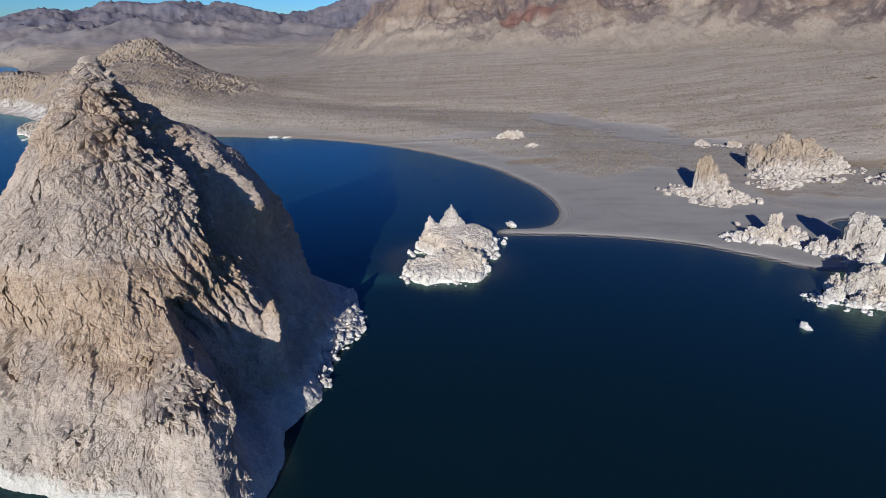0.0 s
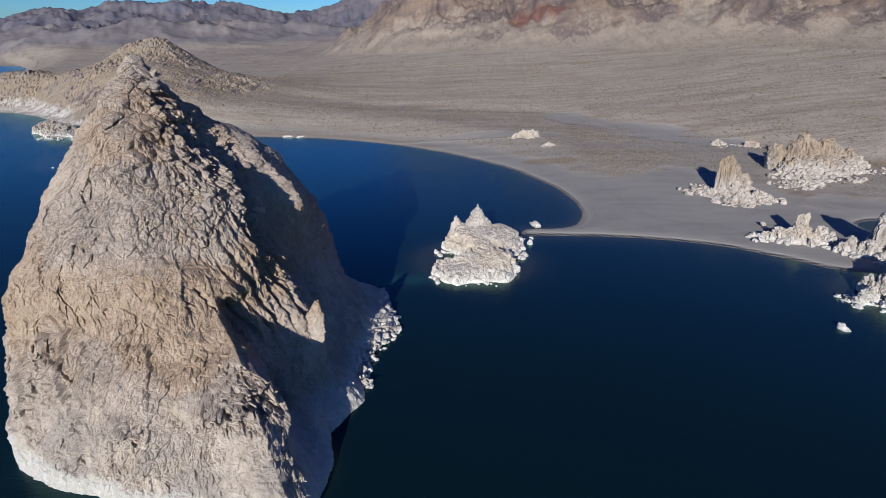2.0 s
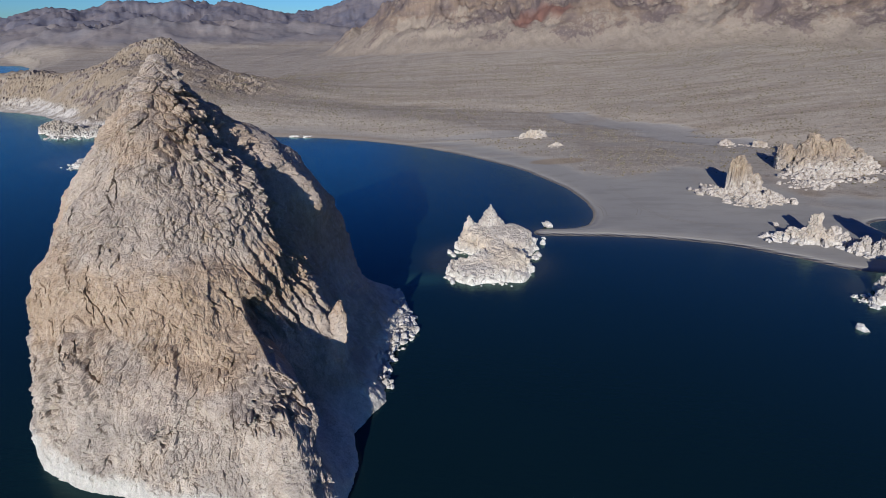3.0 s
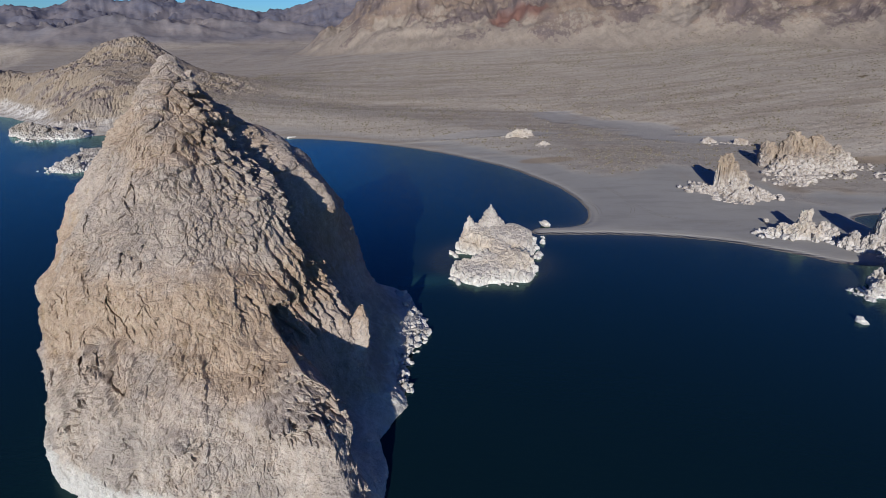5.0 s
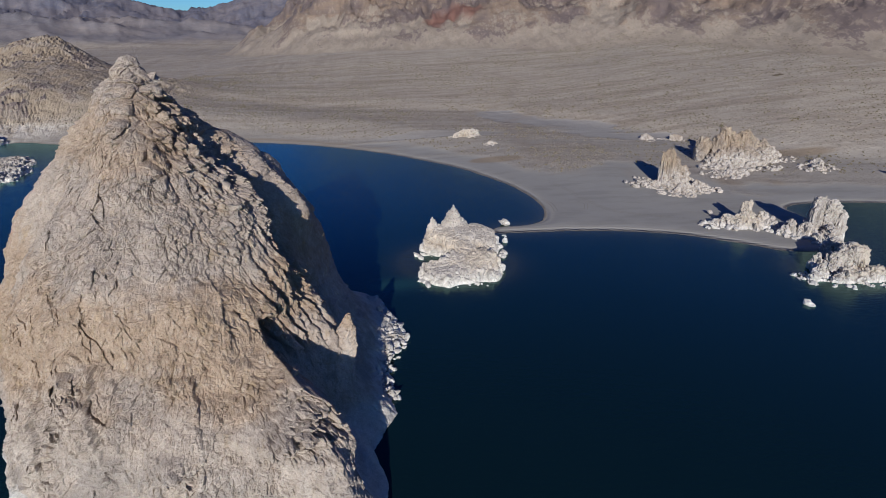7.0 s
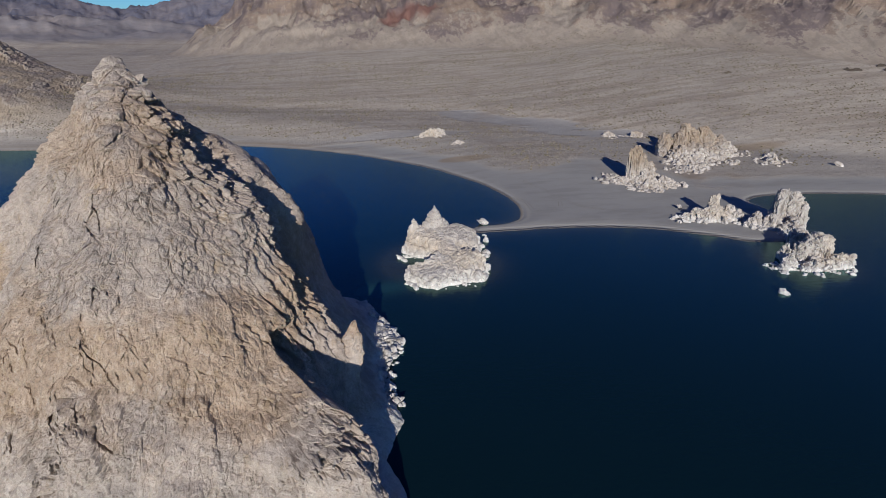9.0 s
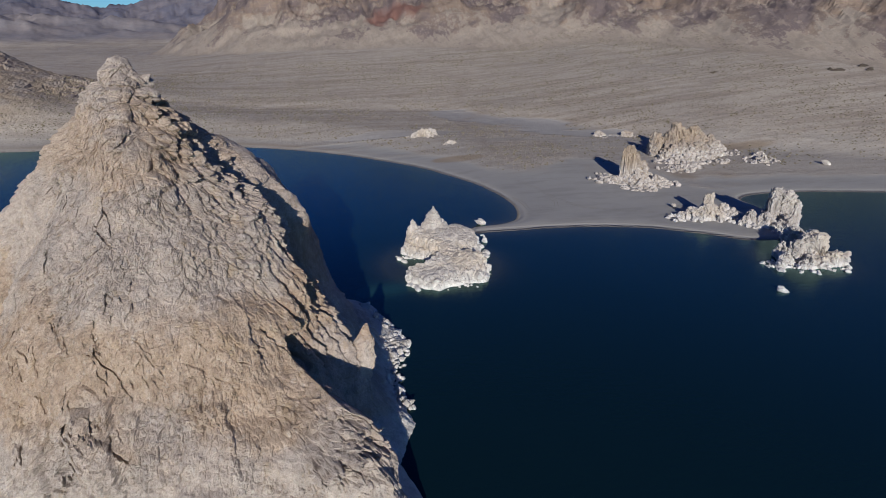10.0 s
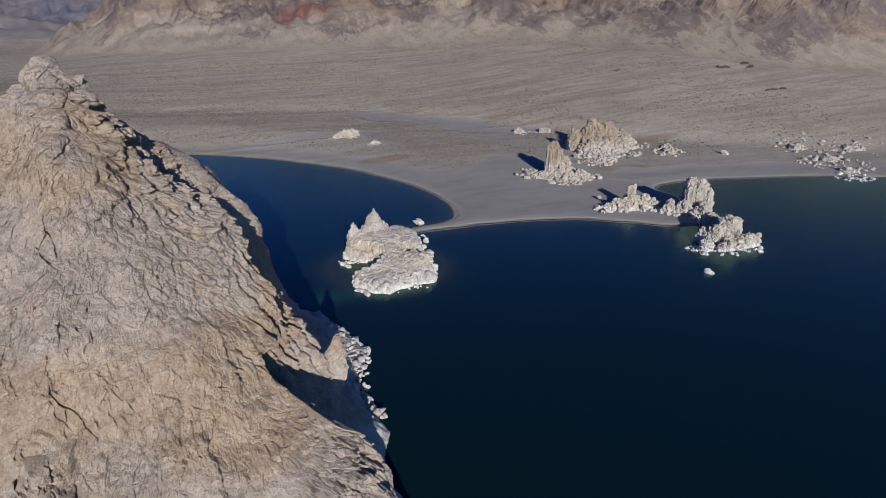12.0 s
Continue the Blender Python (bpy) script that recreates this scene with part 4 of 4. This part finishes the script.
def island():
    """A tilted slab of white tufa that rises to a cone at its northern edge, with rounded boulders along the water and a cleft across it."""
    step = 0.27
    xs, ys = np.arange(-33, 14, step), np.arange(192, 256, step)
    X, Y = np.meshgrid(xs, ys)
    p = np.stack([X.ravel(), Y.ravel(), 0 * X.ravel()], 1)
    w = p + 1.5 * np.stack([fbm(p, 5, 3, 301), fbm(p, 5, 3, 302), 0 * p[:, 0]], 1)
    far = np.where(inside(w[:, :2], ISLAND), 1, -1) * line_distance(w[:, :2], ISLAND)
    x, y = w[:, 0], w[:, 1]
    top = np.interp(y, (196, 206, 213, 222, 232, 241, 247), (3.0, 4.4, 5.9, 6.7, 8.2, 9.6, 8.6)) * smooth(14, -2, x) ** 0.35
    top += 2.4 * np.exp(-((x + 2) / 6) ** 2 - ((y - 211) / 5.5) ** 2) - 1.9 * np.exp(-((x + 22) / 7) ** 2 - ((y - 210) / 7) ** 2)
    high = np.minimum(top, 2.6 * np.maximum(far, 0) ** 0.75)
    cone = np.hypot((x + 10.8) / 5.6, (y - 244.2) / 4.8)
    high = np.maximum(high, (18.9 - 9.5 * cone) * smooth(1.35, 1.0, cone))
    spike = np.hypot((x + 20.6) / 2.5, (y - 242.6) / 3.0)
    high = np.maximum(high, (14.2 - 5.5 * spike) * smooth(1.5, 1.1, spike))
    ridge = line_distance(np.stack([x, y], 1), np.array([(-20.6, 242.6), (-10.8, 244.2), (6, 242.0)]))
    high = np.maximum(high, np.minimum(10.3 - 0.36 * np.maximum(x + 9, 0) - 1.1 * ridge, 2.6 * np.maximum(far, 0)))
    cleft = line_distance(np.stack([x, y], 1), np.array([(-9, 231.5), (-5.5, 229), (-3, 225.5), (0, 222.5), (5, 221.5)]))
    high -= 3.4 * np.exp(-(cleft / 0.6) ** 2) * smooth(0, 2, high)
    side = line_distance(np.stack([x, y], 1), np.array([(-17, 231), (-16, 224), (-13, 219), (-9, 214)]))
    high -= 1.3 * np.exp(-(side / 0.6) ** 2) * smooth(0, 2, high)
    p[:, 2] = high
    H = high.reshape(X.shape)
    gy, gx = np.gradient(H, step)
    n = np.stack([-gx, -gy, np.ones_like(gx)], -1).reshape(-1, 3)
    n /= np.linalg.norm(n, axis=1)[:, None]
    edge = smooth(6, 2.5, far)
    q = p + 0.9 * np.stack([fbm(p, 3, 2, 1), fbm(p, 3, 2, 2), fbm(p, 3, 2, 3)], 1)
    face, joint, _ = crags(q, (4.2, 4.2, 4.2), 303)
    d = 0.35 * face + (0.12 + 1.15 * edge) * (smooth(0, 0.45, joint) - 0.6) - 0.45 * smooth(0.05, 0.0, joint)
    face, joint, _ = crags(q, (1.7, 1.7, 1.7), 304)
    d += (0.3 - 0.12 * edge) * face + (0.12 + 0.25 * edge) * (smooth(0, 0.35, joint) - 0.55)
    pit = smooth(0.6, 0.75, vnoise(p / 1.3, 305) * 0.5 + 0.5) * smooth(0.45, 0.6, vnoise(p / 9, 306) * 0.5 + 0.5)
    d += 0.22 * fbm(p, 0.9, 3, 307, 0.65) - 0.8 * pit * (1 - edge)
    strata = 0.25 * np.sin(p[:, 2] * 4.2 + 2 * fbm(p, 3, 2, 308)) * smooth(10, 12, high)
    p += n * ((d * (1 - 0.55 * smooth(9, 12, high)) + strata) * np.clip(high / 1.5, 0, 1))[:, None]
    p[:, 2] -= 0.5 * smooth(0.4, 0.0, high)
    f = grid_faces(len(ys), len(xs))
    f = f[(H.ravel()[f] > 0.02).any(1)]
    used = np.unique(f)
    body = mesh_object("tufa_island", p[used], np.searchsorted(used, f), ROCK_WHITE, even=False)
    tagged(body, "white craggy tufa island rising from the dark lake", "rock", G)
    rnd = random.Random(33)
    for x0, y0, spread, count in ((-24, 203, 5, 12), (-8, 199.5, 6, 10), (2, 208, 4, 8), (7, 226, 3, 6), (8, 240, 4, 10), (-24, 230, 4, 10), (-22, 216, 4, 8), (10, 250, 4, 8)):
        for _ in range(count):
            boulder(body, rnd.gauss(x0, spread * 0.5), rnd.gauss(y0, spread * 0.5), 0.1, 0.4 + 1.2 * rnd.random() ** 2, ROCK_WHITE, rnd)


island()
outcrop("tufa_rock", "tufa spire with bleached boulder skirt on the sand", [
    (131, 330, 3.7, 3.8, 22, 0.22), (136, 331, 3.4, 3.6, 17, 0.3), (143, 332, 5, 5, 11.5, 0.5), (135, 326, 12, 10, 8.5, 0.9), (122, 328, 8, 9, 4, 0.9), (147, 321, 10, 9, 5, 0.9), (134, 315, 11, 7, 3, 0.9)],
    [(117, 329, 9, 60, 0.7, 2.2), (131, 314, 13, 70, 0.6, 2.0), (151, 319, 9, 40, 0.6, 2.0), (122, 341, 8, 16, 0.6, 1.6)], ROCK_BROWN, 4, 2.0, G)
outcrop("tufa_rock", "broad brown knobbly tufa crag with white foot", [
    (205, 386, 24, 11, 11, 0.7), (226, 392, 18, 9, 9, 0.7), (184, 388, 4, 5, 17, 0.35), (190, 390, 4, 4, 13, 0.35), (196, 389, 4.5, 5, 18, 0.4), (203, 393, 5, 5, 22.5, 0.38), (209, 391, 4.5, 5, 19, 0.35), (215, 395, 5, 5, 17.5, 0.4), (221, 395, 6, 5, 20, 0.4), (228, 398, 5, 5, 14.5, 0.4), (236, 400, 5, 4, 11, 0.4), (238, 400, 15, 9, 10, 0.7), (195, 378, 16, 11, 10, 0.8), (216, 381, 16, 10, 9, 0.8), (228, 386, 18, 10, 6, 0.8), (196, 368, 18, 9, 4, 0.9), (188, 352, 14, 8, 3, 0.9)],
    [(190, 364, 17, 50, 0.8, 2.8), (215, 369, 17, 50, 0.8, 2.8), (246, 392, 16, 26, 0.6, 1.6), (178, 350, 13, 40, 0.7, 1.8)], ROCK_BROWN, 5, 2.6, G)
outcrop("tufa_rock", "low cluster of pale tufa boulders with upright stone", [
    (138, 259.5, 2.9, 2.6, 11.6, 0.3), (136.5, 256, 5, 4.2, 6.8, 0.35), (146, 257, 3.6, 3.2, 7.2, 0.7), (129, 257, 4, 4, 5, 0.35), (148.5, 254, 4, 3.2, 4, 0.4), (131, 253, 4.5, 3, 4.2, 0.4), (124, 257, 3.5, 3, 3, 0.4), (140, 252, 4, 3, 4.5, 0.4)],
    [(119, 256, 6, 12, 0.6, 2.2), (132, 252, 9, 20, 0.7, 3.2), (149, 252, 6, 12, 0.7, 2.8)], ROCK_WHITE, 6, 1.7, G)
outcrop("tufa_rock", "tall pale tufa rock at the end of the spit", [
    (162.5, 241.8, 3.9, 4.0, 18.6, 0.3), (167, 239.3, 4.3, 4.2, 18.2, 0.3), (170.5, 237, 3.2, 3.4, 13, 0.3), (157, 238, 5, 4.5, 7, 0.6), (151.5, 243, 4.2, 3.8, 7.5, 0.6), (147, 241, 3.6, 3.2, 5, 0.6), (163, 232, 6, 4.5, 7.5, 0.6), (157.5, 231, 3.5, 3, 4, 0.6)],
    [(154, 240, 8, 60, 0.7, 2.4), (161, 229, 7, 34, 0.7, 2.4), (147, 246, 4, 12, 0.6, 1.4)], ROCK_WHITE, 7, 1.8, G)
outcrop("tufa_rock", "blocky white tufa rock standing in the lake shallows", [
    (146, 199, 5.6, 4.6, 12.4, 0.16), (140, 199.5, 3.6, 3.6, 9.5, 0.25), (151, 215, 3.6, 4, 9.5, 0.3), (132, 197, 4.5, 4.5, 6, 0.7), (141, 191, 8, 4.2, 5, 0.5), (150, 192, 5, 4, 6, 0.4), (155, 192.5, 3, 3.2, 5.2, 0.25), (127, 194, 4.5, 4, 3, 0.6), (135, 202, 3, 3, 8, 0.8)],
    [(126, 194, 7, 30, 0.5, 1.6), (136, 190, 8, 24, 0.5, 1.6), (149, 188, 6, 18, 0.5, 1.6), (156, 221, 5, 12, 0.6, 1.6)], ROCK_WHITE, 8, 1.8, G)
outcrop("tufa_rock", "small heap of white tufa on the grey flat", [
    (25, 482, 7, 4, 6.0, 0.6), (31, 484, 6, 4, 5.4, 0.6), (18, 482, 5, 3.5, 3.4, 0.7)], [(16, 480, 6, 18, 0.5, 1.6), (30, 479, 8, 24, 0.5, 1.6)], ROCK_WHITE, 9, 1.8, G)
outcrop("tufa_rock", "flat little patch of white tufa on sand", [(42, 452, 5, 3, 2.0, 0.6)], [(40, 451, 7, 24, 0.3, 1.0)], ROCK_WHITE, 10, 1.2, G)
outcrop("tufa_rock", "pale low tufa ledge behind the spire", [(176, 461, 6, 4, 4.5, 0.7), (200, 457, 6, 4, 4.5, 0.5)], [(180, 458, 12, 22, 0.5, 1.2), (203, 455, 8, 14, 0.5, 1.2)], ROCK_BROWN, 11, 1.8, G)
outcrop("tufa_rock", "scatter of pale tufa boulders on the flat", [(256, 362, 6, 5, 4, 0.6), (266, 376, 6, 5, 3.5, 0.6)], [(256, 362, 15, 50, 0.6, 1.7)], ROCK_WHITE, 12, 1.8, G)
outcrop("tufa_rock", "wide rubble field of pale tufa by the far bay", [(375, 345, 9, 6, 4, 0.7), (365, 310, 9, 6, 3.5, 0.7), (345, 280, 10, 5, 3, 0.7), (420, 330, 12, 8, 3.5, 0.7)],
        [(385, 345, 34, 70, 0.6, 2.0), (360, 300, 30, 80, 0.6, 2.0), (335, 268, 14, 40, 0.6, 1.7), (430, 330, 30, 40, 0.6, 1.8)], ROCK_BROWN, 13, 2.2, G)
outcrop("tufa_rock", "low white stones along the far waterline", [(-190, 510, 6, 2.2, 0.8, 0.6), (-178, 509, 4, 2, 0.6, 0.6)], [(-186, 508, 12, 18, 0.3, 0.7)], ROCK_GREY, 16, 1.4, G)
outcrop("tufa_islet", "low white tufa islet off the headland", [(-296, 392, 18, 26, 6.5, 0.7), (-305, 420, 15, 22, 6, 0.7), (-288, 378, 12, 14, 4, 0.7)], [(-300, 378, 20, 40, 0.7, 2.0)], ROCK_GREY, 14, 3.0, G)
outcrop("tufa_ledge", "white tufa ledge at the foot of the headland", [(-400, 500, 20, 12, 8, 0.7), (-375, 502, 15, 11, 7, 0.7), (-425, 515, 15, 15, 9, 0.7)], [(-392, 490, 26, 60, 0.7, 2.2)], ROCK_GREY, 15, 3.0, G)
for x, y, z, size, label in ((109.4, 172.2, 0.1, 2.0, "single white boulder awash in the lake"), (17, 268, 1.4, 3.0, "rounded white boulder at the tip of the spit"),
                             (13, 244, 0, 1.8, "low white stone beside the island"), (9, 230, 0, 2.0, "low white stone beside the island"), (297, 346, 5.2, 2.2, "lone pale boulder on the flat"),
                             (129, 275, 2.6, 1.4, "pale boulder on the grey sand"), (116, 337, 4.5, 1.4, "pale boulder on the grey sand"), (107, 334, 4.3, 1.5, "pale boulder on the grey sand")):
    ob = boulder(None, x, y, z, size, ROCK_WHITE, random.Random(int(x * 10)))
    tagged(ob, label, "boulder")


# dark mounds on the fan: shaded pits and brush put in as dark colour
SHADE_BRUSH = rock_material("shade_brush", (0.09, 0.073, 0.06), (0.12, 0.10, 0.08), (0.11, 0.09, 0.075), 10, 0.1)
D = "dark ledges of the fan"
outcrop("dark_mound", "low dark brown mound standing for shaded pits and brush on the fan", [(503, 557, 10, 2.5, 2.4, 0.6), (496, 562, 3, 5, 2.2, 0.6)], [], SHADE_BRUSH, 31, 1.4, D)
outcrop("dark_mound", "pair of small dark brown mounds standing for shaded pits and brush on the fan", [(541, 564, 6, 3, 2.8, 0.6), (537, 550, 5, 2.5, 2.2, 0.6)], [], SHADE_BRUSH, 32, 1.4, D)
outcrop("dark_mound", "long dark brown mound low on the fan, standing for shaded pits and brush", [(486, 472, 11, 2, 1.6, 0.6), (499, 470, 5, 2, 1.4, 0.6)], [], SHADE_BRUSH, 33, 1.2, D)
outcrop("dark_mound", "thin brown mound high on the fan, standing for shaded pits and brush", [(381, 600, 8, 1.6, 1.2, 0.6)], [], SHADE_BRUSH, 34, 1.2, D)

# ---- tyre tracks in the sand ----
TRACK = rock_material("packed_sand", (0.285, 0.265, 0.24), (0.31, 0.29, 0.26), (0.295, 0.275, 0.245), 30, 0.1, 0.3)


def tyre_track(points):
    line = spline(points, 8)
    side = np.gradient(line, axis=0)
    side = np.stack([-side[:, 1], side[:, 0]], 1) / np.linalg.norm(side, axis=1)[:, None]
    body = None
    for off in (-0.9, 0.9):
        edge = [line + side * (off + k) for k in (-0.16, 0.16)]
        v = np.concatenate([np.column_stack([e, ground(e[:, 0], e[:, 1])[0] + 0.05]) for e in edge])
        n = len(line)
        ob = mesh_object("wheel_rut" if body else "tyre_track", v, [(i, i + 1, n + i + 1, n + i) for i in range(n - 1)], TRACK)
        if body:
            ob.parent = body
        else:
            body = tagged(ob, "curved dark tyre track pressed into grey sand", "track", kind="structure")


tyre_track([(62, 345), (68, 325), (70, 310), (74, 296), (79, 284)])
tyre_track([(66, 305), (69, 298), (66, 288)])
tyre_track([(47, 310), (50, 300), (49, 286)])
tyre_track([(79, 284), (95, 276), (115, 268)])

# ---- desert brush, uncountable ----
m, nodes, links, b = material("dry_brush", 1.0, 0.1)
links.new(blend(nodes, links, noise_node(nodes, links, nodes.new("ShaderNodeNewGeometry").outputs["Position"], 3.0), (0.10, 0.09, 0.055), (0.22, 0.185, 0.12)), b.inputs["Base Color"])
rng = np.random.default_rng(5)
bx, by = rng.uniform(-330, 480, 26000), rng.uniform(350, 900, 26000)
bp = np.stack([bx, by, 0 * bx], 1)
bz, bs, cov, sto, _ = ground(bx, by)
keep = (bs > 25) & (cov[:, 0] < 0.75) & (cov[:, 1] < 0.4) & (sto[:, 2] < 0.3) & (fbm(bp, 30, 3, 91) > rng.uniform(-0.5, 0.35, len(bx)))
bx, by, bz = bx[keep], by[keep], bz[keep]
bm = bmesh.new()
bmesh.ops.create_icosphere(bm, subdivisions=1, radius=1)
ball, tris = np.array([v.co for v in bm.verts]), np.array([[v.index for v in f.verts] for f in bm.faces])
bm.free()
size = rng.uniform(0.3, 0.95, len(bx))
v = ball[None] * (size[:, None, None] * rng.uniform(0.55, 1.3, (len(bx), len(ball), 1))) * np.array((1, 1, 0.7)) + np.stack([bx, by, bz + 0.2 * size], 1)[:, None]
f = tris[None] + (np.arange(len(bx)) * len(ball))[:, None, None]
brush = mesh_object("desert_brush", v.reshape(-1, 3), f.reshape(-1, 3), m, even=False)
tagged(brush, "sparse low dry brush dotted over the plain", "shrubs", kind="stuff")
